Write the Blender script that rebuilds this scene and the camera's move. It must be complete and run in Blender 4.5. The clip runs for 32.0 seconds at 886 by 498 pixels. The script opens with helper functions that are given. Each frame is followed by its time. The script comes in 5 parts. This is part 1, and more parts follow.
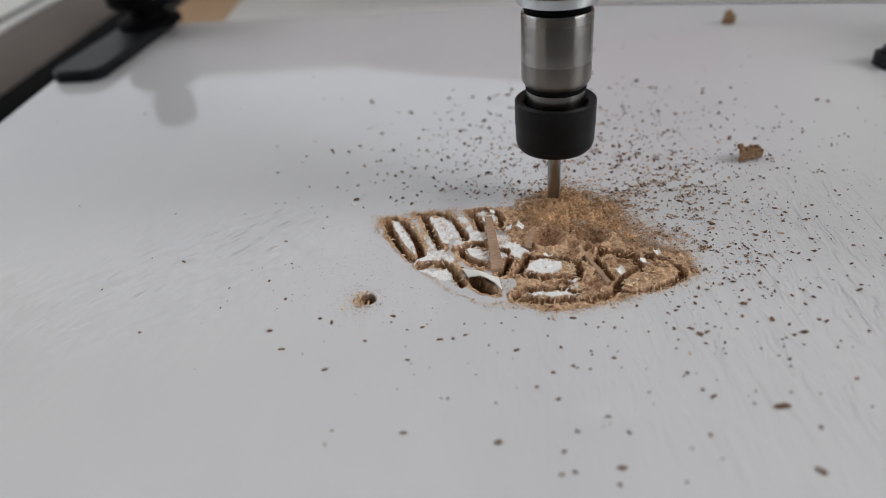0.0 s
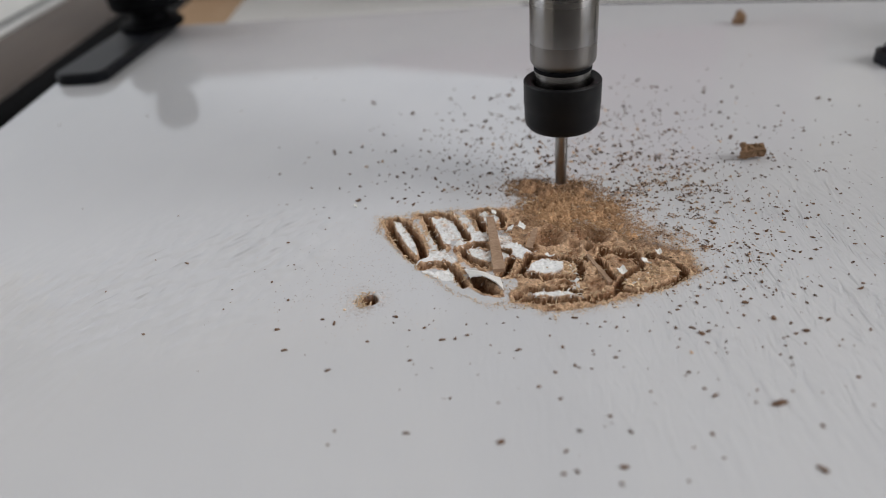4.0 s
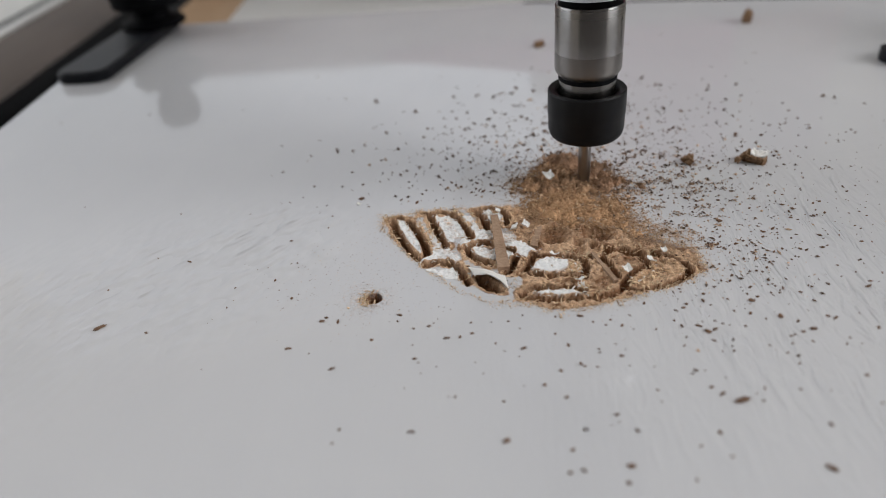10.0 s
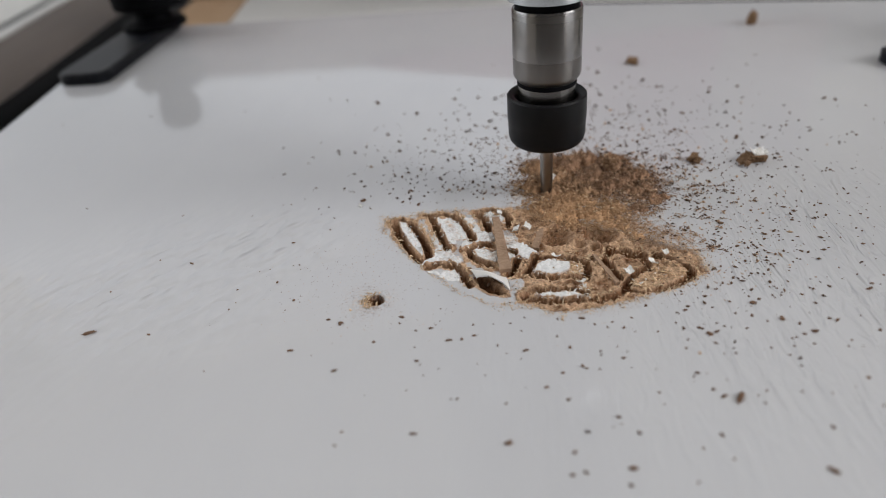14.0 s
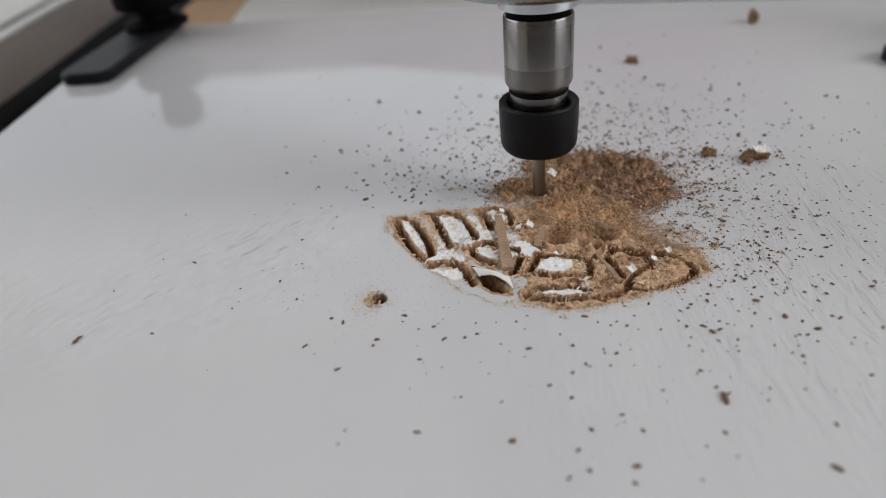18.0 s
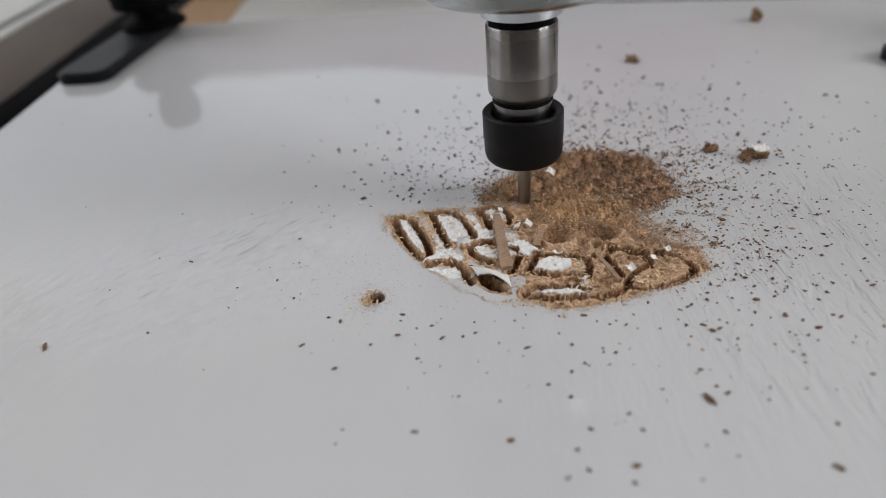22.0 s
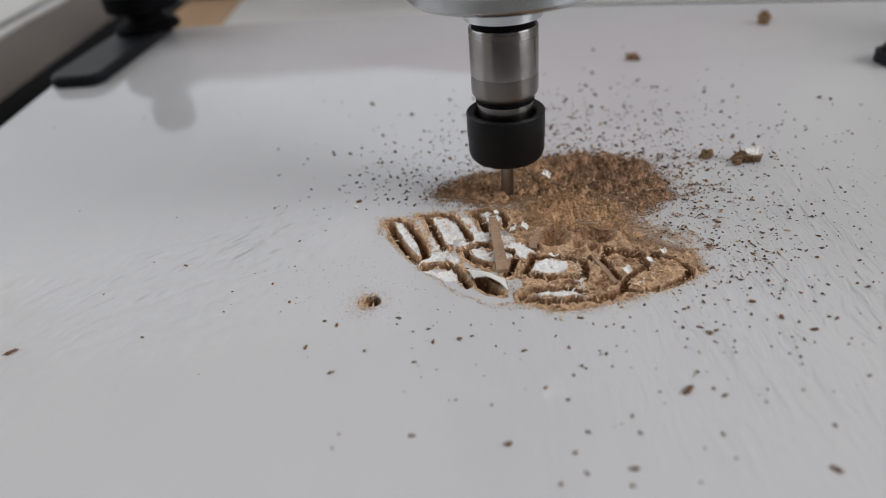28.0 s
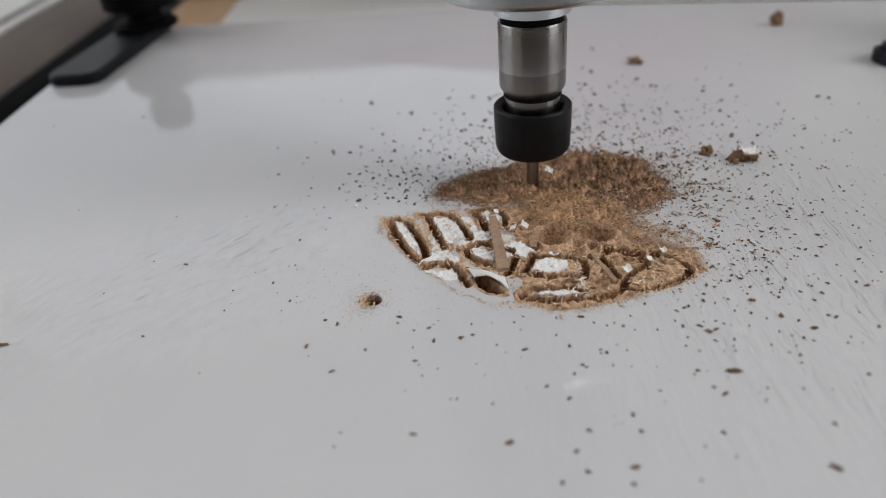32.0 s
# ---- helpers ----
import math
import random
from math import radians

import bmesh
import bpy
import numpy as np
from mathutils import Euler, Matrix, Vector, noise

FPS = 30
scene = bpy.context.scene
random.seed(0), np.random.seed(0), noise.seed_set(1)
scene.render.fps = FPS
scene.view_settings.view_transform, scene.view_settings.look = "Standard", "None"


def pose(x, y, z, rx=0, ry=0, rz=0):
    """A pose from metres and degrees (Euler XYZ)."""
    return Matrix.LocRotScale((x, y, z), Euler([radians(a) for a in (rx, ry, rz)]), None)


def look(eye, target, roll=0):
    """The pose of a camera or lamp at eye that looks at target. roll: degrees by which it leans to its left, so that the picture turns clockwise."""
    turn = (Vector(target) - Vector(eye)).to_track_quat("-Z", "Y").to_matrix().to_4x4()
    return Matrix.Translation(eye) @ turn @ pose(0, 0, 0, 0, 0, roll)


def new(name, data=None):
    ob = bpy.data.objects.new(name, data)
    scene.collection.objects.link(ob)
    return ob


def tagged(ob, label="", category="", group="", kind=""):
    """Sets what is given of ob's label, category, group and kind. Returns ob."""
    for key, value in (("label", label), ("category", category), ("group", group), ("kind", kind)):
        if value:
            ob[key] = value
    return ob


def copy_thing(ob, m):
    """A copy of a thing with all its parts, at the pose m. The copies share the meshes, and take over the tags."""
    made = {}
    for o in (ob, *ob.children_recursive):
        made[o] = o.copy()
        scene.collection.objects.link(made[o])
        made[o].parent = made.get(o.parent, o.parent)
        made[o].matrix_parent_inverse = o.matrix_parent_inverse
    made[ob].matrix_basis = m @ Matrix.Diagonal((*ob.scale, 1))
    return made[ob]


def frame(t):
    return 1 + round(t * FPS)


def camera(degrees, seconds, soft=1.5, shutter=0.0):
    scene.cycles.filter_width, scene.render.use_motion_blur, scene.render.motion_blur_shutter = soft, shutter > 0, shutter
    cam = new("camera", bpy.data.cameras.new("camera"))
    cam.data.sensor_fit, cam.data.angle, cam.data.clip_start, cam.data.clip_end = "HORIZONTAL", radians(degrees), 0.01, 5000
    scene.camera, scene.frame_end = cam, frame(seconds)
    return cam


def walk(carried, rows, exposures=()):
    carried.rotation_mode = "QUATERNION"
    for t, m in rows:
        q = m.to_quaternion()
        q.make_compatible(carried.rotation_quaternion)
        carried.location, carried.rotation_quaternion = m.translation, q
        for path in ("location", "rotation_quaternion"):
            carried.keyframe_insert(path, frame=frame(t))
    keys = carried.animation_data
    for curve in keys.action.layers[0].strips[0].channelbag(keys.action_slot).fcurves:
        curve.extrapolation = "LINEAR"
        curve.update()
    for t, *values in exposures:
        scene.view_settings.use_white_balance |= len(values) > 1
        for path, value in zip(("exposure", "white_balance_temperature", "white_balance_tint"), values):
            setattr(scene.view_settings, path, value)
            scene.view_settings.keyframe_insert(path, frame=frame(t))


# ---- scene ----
cam = camera(65.0, 32.0, soft=0.9)
cam.data.dof.use_dof = True
cam.data.dof.focus_distance = 0.157
cam.data.dof.aperture_fstop = 9.8

PATH = [
    (0, 0.00072, -0.00007, 0.08719, 57.182, 3.927, -2.821),
    (0.5, 0.00099, 0.00004, 0.08704, 57.230, 3.950, -2.892),
    (1, 0.00111, -0.00015, 0.08730, 57.214, 4.018, -2.857),
    (1.5, 0.00082, -0.00025, 0.08760, 57.200, 4.011, -2.881),
    (2, 0.00102, -0.00009, 0.08720, 57.240, 4.058, -2.850),
    (2.5, 0.00085, -0.00000, 0.08758, 57.191, 4.064, -2.884),
    (3, 0.00071, 0.00008, 0.08740, 57.246, 4.000, -2.839),
    (3.5, 0.00099, -0.00045, 0.08759, 57.206, 4.235, -2.824),
    (5.5, 0.00070, 0.00009, 0.08699, 57.175, 4.325, -2.714),
    (6, 0.00075, 0.00018, 0.08694, 57.170, 4.376, -2.679),
    (6.5, 0.00083, -0.00008, 0.08712, 57.143, 4.434, -2.680),
    (7, 0.00061, -0.00002, 0.08695, 57.280, 4.410, -2.669),
    (7.5, 0.00061, 0.00022, 0.08685, 57.229, 4.359, -2.753),
    (8, 0.00044, 0.00007, 0.08716, 57.254, 4.243, -2.754),
    (8.5, 0.00027, 0.00003, 0.08723, 57.277, 4.282, -2.735),
    (9, 0.00046, 0.00010, 0.08709, 57.187, 4.290, -2.714),
    (9.5, 0.00041, 0.00043, 0.08698, 57.089, 4.327, -2.771),
    (10, 0.00024, 0.00012, 0.08679, 57.173, 4.377, -2.739),
    (10.5, 0.00025, 0.00009, 0.08689, 57.165, 4.396, -2.742),
    (11, 0.00028, 0.00023, 0.08687, 57.085, 4.418, -2.793),
    (11.5, 0.00026, 0.00019, 0.08685, 57.172, 4.397, -2.786),
    (12, 0.00000, 0.00000, 0.08700, 57.243, 4.377, -2.811),
    (12.5, 0.00003, 0.00004, 0.08699, 57.261, 4.418, -2.769),
    (13, 0.00011, 0.00026, 0.08687, 57.235, 4.371, -2.822),
    (13.5, 0.00003, 0.00021, 0.08668, 57.302, 4.318, -2.805),
    (14, -0.00009, 0.00009, 0.08718, 57.240, 4.355, -2.701),
    (14.5, -0.00004, 0.00024, 0.08711, 57.181, 4.440, -2.715),
    (16.5, -0.00030, 0.00015, 0.08691, 57.140, 4.508, -2.749),
    (17, -0.00038, 0.00004, 0.08685, 57.165, 4.506, -2.737),
    (17.5, -0.00045, -0.00000, 0.08717, 57.143, 4.484, -2.722),
    (18, -0.00047, -0.00005, 0.08723, 57.145, 4.491, -2.693),
    (18.5, -0.00031, 0.00016, 0.08679, 57.160, 4.552, -2.742),
    (19, -0.00012, 0.00035, 0.08621, 57.149, 4.588, -2.749),
    (19.5, -0.00028, 0.00027, 0.08632, 57.156, 4.542, -2.757),
    (20, -0.00030, 0.00041, 0.08616, 57.236, 4.499, -2.799),
    (20.5, -0.00016, 0.00037, 0.08630, 57.235, 4.498, -2.777),
    (21, -0.00050, 0.00021, 0.08669, 57.213, 4.422, -2.782),
    (21.5, -0.00015, 0.00018, 0.08650, 57.253, 4.467, -2.699),
    (22, -0.00041, 0.00042, 0.08617, 57.278, 4.433, -2.783),
    (22.5, -0.00063, 0.00022, 0.08651, 57.230, 4.428, -2.814),
    (23, -0.00058, 0.00018, 0.08630, 57.333, 4.447, -2.705),
    (23.5, -0.00086, 0.00040, 0.08617, 57.311, 4.346, -2.818),
    (24, -0.00050, 0.00043, 0.08629, 57.333, 4.394, -2.775),
    (24.5, -0.00076, 0.00042, 0.08629, 57.345, 4.329, -2.825),
    (25, -0.00058, 0.00062, 0.08632, 57.277, 4.328, -2.929),
    (25.5, -0.00050, 0.00080, 0.08638, 57.300, 4.353, -2.970),
    (27.5, -0.00063, 0.00052, 0.08617, 57.429, 4.365, -3.215),
    (28, -0.00076, 0.00073, 0.08603, 57.483, 4.331, -3.263),
    (28.5, -0.00051, 0.00075, 0.08612, 57.384, 4.310, -3.359),
    (29, -0.00082, 0.00074, 0.08624, 57.386, 4.211, -3.534),
    (29.5, -0.00104, 0.00074, 0.08644, 57.384, 4.204, -3.464),
    (30, -0.00099, 0.00081, 0.08631, 57.407, 4.120, -3.459),
    (30.5, -0.00088, 0.00116, 0.08628, 57.278, 4.121, -3.494),
    (31, -0.00109, 0.00081, 0.08666, 57.265, 4.087, -3.461),
    (31.5, -0.00121, 0.00079, 0.08647, 57.327, 4.156, -3.503),
    (32, -0.00142, 0.00066, 0.08629, 57.336, 4.224, -3.458),
]

walk(cam, [(t, pose(x, y, z, rx, ry, rz)) for t, x, y, z, rx, ry, rz in PATH])

# ---- world and light ----
world = bpy.data.worlds.new("overcast_sky")
scene.world = world
world.use_nodes = True
wn = world.node_tree.nodes
sky = wn.new("ShaderNodeTexSky")
sky.sky_type = "NISHITA"
sky.sun_disc = False
sky.sun_elevation = radians(38)
sky.sun_rotation = radians(75)
world.node_tree.links.new(sky.outputs[0], wn["Background"].inputs[0])
wn["Background"].inputs[1].default_value = 0.10


def window_light(name, place, target, wide, high, watts, colour):
    lamp = bpy.data.lights.new(name, "AREA")
    lamp.shape, lamp.size, lamp.size_y = "RECTANGLE", wide, high
    lamp.energy, lamp.color = watts, colour
    ob = new(name, lamp)
    ob.matrix_world = look(place, target)
    return ob


window_light("window_daylight", (1.57, -0.50, 1.06), (0.0, -0.02, 0.45), 1.1, 0.95, 23.8, (1.0, 0.985, 0.985))
window_light("window_daylight_rear", (-1.55, 0.6, 0.95), (0.0, 0.3, 0.85), 1.4, 1.2, 14.0, (0.97, 0.975, 1.0))

# Added lamp, no known window: its mirror image brightens the board's left.
window_light("north_fill", (-0.58, 1.99, 1.0), (-0.58, 0.0, 1.0), 1.94, 1.05, 2.9, (1.0, 0.87, 0.67))

# ---- materials ----


def material(name, colour, rough=0.5, metal=0.0, second=None, scale=300.0, amount=0.5, bump=0.0, bump_scale=None, coat=0.0, stretch=(1, 1, 1), rand=0.0, detail=6.0, island=0.0, brushed=0.0):
    """A grainy surface: two colours mixed by noise at two scales, with fine relief."""
    m = bpy.data.materials.new(name)
    m.use_nodes = True
    n, l = m.node_tree.nodes, m.node_tree.links
    b = n["Principled BSDF"]
    b.inputs["Metallic"].default_value = metal
    b.inputs["Coat Weight"].default_value = coat
    b.inputs["Coat Roughness"].default_value = 0.1
    tc = n.new("ShaderNodeTexCoord")
    mp = n.new("ShaderNodeMapping")
    mp.inputs["Scale"].default_value = stretch
    l.new(tc.outputs["Object"], mp.inputs[0])
    fine = n.new("ShaderNodeTexNoise")
    fine.inputs["Scale"].default_value = scale
    fine.inputs["Detail"].default_value = detail
    l.new(mp.outputs[0], fine.inputs["Vector"])
    wide = n.new("ShaderNodeTexNoise")
    wide.inputs["Scale"].default_value = scale * 0.13
    wide.inputs["Detail"].default_value = 3
    l.new(mp.outputs[0], wide.inputs["Vector"])
    add = n.new("ShaderNodeMath")
    add.operation = "MULTIPLY_ADD"
    add.inputs[1].default_value = 0.5
    l.new(wide.outputs[0], add.inputs[0])
    half = n.new("ShaderNodeMath")
    half.operation = "MULTIPLY"
    half.inputs[1].default_value = 0.5
    l.new(fine.outputs[0], half.inputs[0])
    l.new(half.outputs[0], add.inputs[2])
    ramp = n.new("ShaderNodeMapRange")
    ramp.inputs["From Min"].default_value = 0.36
    ramp.inputs["From Max"].default_value = 0.64
    ramp.inputs["To Max"].default_value = amount
    l.new(add.outputs[0], ramp.inputs[0])
    mix = n.new("ShaderNodeMix")
    mix.data_type = "RGBA"
    mix.inputs[6].default_value = (*colour, 1)
    mix.inputs[7].default_value = (*(second or [c * 0.7 for c in colour]), 1)
    l.new(ramp.outputs[0], mix.inputs[0])
    out = mix.outputs[2]
    if rand:
        info = n.new("ShaderNodeObjectInfo")
        hsv = n.new("ShaderNodeHueSaturation")
        mr = n.new("ShaderNodeMapRange")
        mr.inputs["To Min"].default_value, mr.inputs["To Max"].default_value = 1 - rand, 1 + rand
        l.new(info.outputs["Random"], mr.inputs[0])
        l.new(mr.outputs[0], hsv.inputs["Value"])
        l.new(out, hsv.inputs["Color"])
        out = hsv.outputs[0]
    if island:
        geo = n.new("ShaderNodeNewGeometry")
        hs = n.new("ShaderNodeHueSaturation")
        mi = n.new("ShaderNodeMapRange")
        mi.inputs["To Min"].default_value, mi.inputs["To Max"].default_value = 1 - island, 1 + island
        l.new(geo.outputs["Random Per Island"], mi.inputs[0])
        l.new(mi.outputs[0], hs.inputs["Value"])
        l.new(out, hs.inputs["Color"])
        out = hs.outputs[0]
    if brushed:
        b.inputs["Anisotropic"].default_value = brushed
        b.inputs["Anisotropic Rotation"].default_value = 0.25
        tg = n.new("ShaderNodeTangent")
        tg.direction_type, tg.axis = "RADIAL", "Z"
        l.new(tg.outputs[0], b.inputs["Tangent"])
    l.new(out, b.inputs["Base Color"])
    rr = n.new("ShaderNodeMapRange")
    rr.inputs["To Min"].default_value, rr.inputs["To Max"].default_value = rough * 0.85, min(1, rough * 1.15)
    l.new(fine.outputs[0], rr.inputs[0])
    l.new(rr.outputs[0], b.inputs["Roughness"])
    if bump:
        bn = n.new("ShaderNodeBump")
        bn.inputs["Strength"].default_value = 1.0
        bn.inputs["Distance"].default_value = bump
        if bump_scale:
            g = n.new("ShaderNodeTexNoise")
            g.inputs["Scale"].default_value = bump_scale
            g.inputs["Detail"].default_value = 5
            l.new(mp.outputs[0], g.inputs["Vector"])
            l.new(g.outputs[0], bn.inputs["Height"])
        else:
            l.new(fine.outputs[0], bn.inputs["Height"])
        l.new(bn.outputs[0], b.inputs["Normal"])
    return m


def painted_board(name):
    """Brush-painted white fibreboard: gloss paint with brush ridges along the board, bare brown fibre where the mask 'bare' says that paint is gone."""
    m = bpy.data.materials.new(name)
    m.use_nodes = True
    n, l = m.node_tree.nodes, m.node_tree.links
    b = n["Principled BSDF"]
    tc = n.new("ShaderNodeTexCoord")

    def noise_at(scale, stretch, detail=4.0, rough=0.5, turn=0.0, warp=0.0):
        mp = n.new("ShaderNodeMapping")
        mp.inputs["Scale"].default_value = stretch
        if turn:
            spin = n.new("ShaderNodeMapping")
            spin.inputs["Rotation"].default_value = (0, 0, radians(turn))
            l.new(tc.outputs["Object"], spin.inputs[0])
            l.new(spin.outputs[0], mp.inputs[0])
        else:
            l.new(tc.outputs["Object"], mp.inputs[0])
        t = n.new("ShaderNodeTexNoise")
        t.inputs["Scale"].default_value = scale
        t.inputs["Detail"].default_value = detail
        t.inputs["Roughness"].default_value = rough
        t.inputs["Distortion"].default_value = warp
        l.new(mp.outputs[0], t.inputs["Vector"])
        return t.outputs[0]

    def maths(op, a, c, d=None):
        t = n.new("ShaderNodeMath")
        t.operation = op
        for i, v in enumerate((a, c, d)):
            if v is None:
                continue
            if isinstance(v, (int, float)):
                t.inputs[i].default_value = v
            else:
                l.new(v, t.inputs[i])
        return t.outputs[0]

    bare = n.new("ShaderNodeAttribute")
    bare.attribute_name = "bare"
    fuzz_tone = n.new("ShaderNodeAttribute")
    fuzz_tone.attribute_name = "fuzz_tone"
    # paint colour
    stain = maths("MULTIPLY_ADD", noise_at(75, (1, 0.5, 1), 3), 0.7, maths("MULTIPLY_ADD", noise_at(16, (1, 1, 1), 3), 0.9, -0.3))
    paint = n.new("ShaderNodeMix")
    paint.data_type = "RGBA"
    paint.inputs[6].default_value = (0.625, 0.625, 0.635, 1)
    paint.inputs[7].default_value = (0.575, 0.58, 0.60, 1)
    l.new(stain, paint.inputs[0])
    # fibre colour: dark core under paler fuzz; recesses without fuzz also carry painted shade
    grain = noise_at(1500, (1, 1, 1), 8, 0.7)
    gr = n.new("ShaderNodeMapRange")
    gr.inputs["From Min"].default_value, gr.inputs["From Max"].default_value = 0.3, 0.7
    l.new(grain, gr.inputs[0])
    fibre = n.new("ShaderNodeMix")
    fibre.data_type = "RGBA"
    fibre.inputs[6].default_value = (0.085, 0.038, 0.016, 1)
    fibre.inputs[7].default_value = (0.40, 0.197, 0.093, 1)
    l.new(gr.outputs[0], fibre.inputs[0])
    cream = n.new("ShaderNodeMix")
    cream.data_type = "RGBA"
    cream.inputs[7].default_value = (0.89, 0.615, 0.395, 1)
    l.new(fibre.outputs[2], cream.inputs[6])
    l.new(maths("MULTIPLY", fuzz_tone.outputs["Fac"], maths("MULTIPLY_ADD", gr.outputs[0], 0.55, 0.42)), cream.inputs[0])
    mix = n.new("ShaderNodeMix")
    mix.data_type = "RGBA"
    l.new(bare.outputs["Fac"], mix.inputs[0])
    fresh = n.new("ShaderNodeAttribute")
    fresh.attribute_name = "fresh"
    coat = n.new("ShaderNodeMix")
    coat.data_type = "RGBA"
    coat.inputs[7].default_value = (0.88, 0.88, 0.87, 1)
    l.new(fresh.outputs["Fac"], coat.inputs[0])
    l.new(paint.outputs[2], coat.inputs[6])
    l.new(coat.outputs[2], mix.inputs[6])
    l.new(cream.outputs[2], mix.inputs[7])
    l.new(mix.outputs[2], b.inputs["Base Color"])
    # gloss
    wide = noise_at(30, (1, 0.6, 1), 3)
    gloss = maths("MULTIPLY_ADD", wide, 0.06, 0.018)
    rough = n.new("ShaderNodeMix")
    rough.data_type = "FLOAT"
    l.new(bare.outputs["Fac"], rough.inputs[0])
    l.new(gloss, rough.inputs[2])
    rough.inputs[3].default_value = 0.9
    l.new(rough.outputs[0], b.inputs["Roughness"])
    # relief: brush ridges along y where the brush ran dry, lumps where it dragged, orange peel everywhere
    def patch(x, y, r):
        v = n.new("ShaderNodeVectorMath")
        v.operation = "DISTANCE"
        l.new(tc.outputs["Object"], v.inputs[0])
        v.inputs[1].default_value = (x, y, 0)
        f = n.new("ShaderNodeMapRange")
        f.interpolation_type = "SMOOTHSTEP"
        f.inputs["From Min"].default_value, f.inputs["From Max"].default_value = r, r * 0.25
        l.new(v.outputs["Value"], f.inputs[0])
        return f.outputs[0]

    ridges = noise_at(360, (1.0, 0.26, 1.0), 3, 0.55, 6, 0.7)
    crest = n.new("ShaderNodeMapRange")
    crest.inputs["From Min"].default_value, crest.inputs["From Max"].default_value = 0.40, 0.68
    l.new(ridges, crest.inputs[0])
    breaks = n.new("ShaderNodeMapRange")
    breaks.inputs["From Min"].default_value, breaks.inputs["From Max"].default_value = 0.36, 0.62
    l.new(noise_at(110, (1, 0.5, 1), 2), breaks.inputs[0])
    dry = maths("ADD", patch(0.100, 0.112, 0.066), maths("ADD", maths("MULTIPLY", patch(0.045, 0.080, 0.06), 0.14), maths("MULTIPLY", patch(0.078, 0.082, 0.058), 0.45)))
    dry = maths("MULTIPLY", dry, maths("MULTIPLY_ADD", breaks.outputs[0], 0.85, 0.15))
    relief = maths("MULTIPLY", crest.outputs[0], maths("ADD", maths("MULTIPLY", dry, 0.62), 0.014))
    crinkle = noise_at(260, (0.35, 1.0, 1.0), 2, 0.5, -12)
    relief = maths("MULTIPLY_ADD", maths("MULTIPLY", crinkle, patch(0.118, 0.150, 0.040)), 0.45, relief)
    # streaks at the board's edge, and long lumps where the brush dragged half-dry paint
    streak = noise_at(330, (1.0, 0.36, 1), 1, 0.4, 24)
    relief = maths("MULTIPLY_ADD", maths("MULTIPLY", streak, patch(-0.100, 0.118, 0.050)), 0.85, relief)
    lumps = noise_at(250, (1.0, 0.50, 1), 1, 0.4, 42)
    sharp = n.new("ShaderNodeMapRange")
    sharp.inputs["From Min"].default_value, sharp.inputs["From Max"].default_value = 0.40, 0.76
    l.new(lumps, sharp.inputs[0])
    drag = maths("ADD", maths("MULTIPLY", patch(-0.062, 0.134, 0.042), 0.9), maths("MULTIPLY", patch(-0.038, 0.147, 0.022), 1.0))
    relief = maths("MULTIPLY_ADD", maths("MULTIPLY", sharp.outputs[0], drag), 0.70, relief)
    peel = noise_at(700, (1, 1, 1), 3)
    relief = maths("MULTIPLY_ADD", peel, 0.012, relief)
    relief = maths("MULTIPLY_ADD", maths("MULTIPLY", grain, bare.outputs["Fac"]), 0.7, relief)
    bn = n.new("ShaderNodeBump")
    bn.inputs["Distance"].default_value = 0.0006
    l.new(relief, bn.inputs["Height"])
    l.new(bn.outputs[0], b.inputs["Normal"])
    return m


PAINT = painted_board("brushed_white_paint")
MDF = material("raw_fibreboard", (0.25, 0.148, 0.080), 0.9, second=(0.14, 0.080, 0.042), scale=900, bump=0.0004)
SLIVER = material("pale_sliver", (0.43, 0.29, 0.195), 0.85, second=(0.29, 0.185, 0.115), scale=1100, amount=0.9, bump=0.0003)
FINE = material("fine_sawdust", (0.26, 0.142, 0.066), 0.95, second=(0.63, 0.390, 0.215), scale=1500, amount=0.95, bump=0.0005, island=0.22)
STRAY = material("tan_sawdust_grain", (0.42, 0.275, 0.175), 0.95, second=(0.70, 0.510, 0.360), scale=1500, amount=0.9, island=0.3)
CREAM = material("cream_fibre", (0.76, 0.59, 0.39), 0.9, second=(0.56, 0.37, 0.21), scale=900, amount=0.9, island=0.32)
DUST = material("sawdust", (0.155, 0.085, 0.043), 0.95, second=(0.53, 0.323, 0.182), scale=1100, amount=0.95, bump=0.0006, rand=0.04, island=0.18)
RED_DUST = material("reddish_sawdust", (0.138, 0.074, 0.040), 0.95, second=(0.49, 0.293, 0.175), scale=1100, amount=0.95, bump=0.0006, rand=0.04, island=0.18)
CHIP = material("dark_wood_chip", (0.086, 0.049, 0.030), 0.9, second=(0.185, 0.106, 0.064), scale=1500, amount=0.8, bump=0.0001, rand=0.2, island=0.4)
FLAKE = material("paint_flake", (0.86, 0.85, 0.83), 0.5, second=(0.80, 0.76, 0.68), scale=900, amount=0.6)
STEEL = material("ground_steel", (0.265, 0.25, 0.24), 0.27, 1.0, second=(0.30, 0.28, 0.265), scale=120, amount=0.35, stretch=(0.01, 0.01, 1.0), brushed=0.75, detail=1)
STEEL_WORN = material("worn_steel", (0.20, 0.185, 0.172), 0.33, 1.0, second=(0.17, 0.157, 0.146), scale=160, amount=0.5, stretch=(0.01, 0.01, 1.5), brushed=0.7, detail=1)
BRIGHT = material("bright_steel", (0.15, 0.14, 0.13), 0.22, 1.0, second=(0.19, 0.18, 0.17), scale=120, amount=0.5, stretch=(0.01, 0.01, 1.0), brushed=0.7, detail=1)
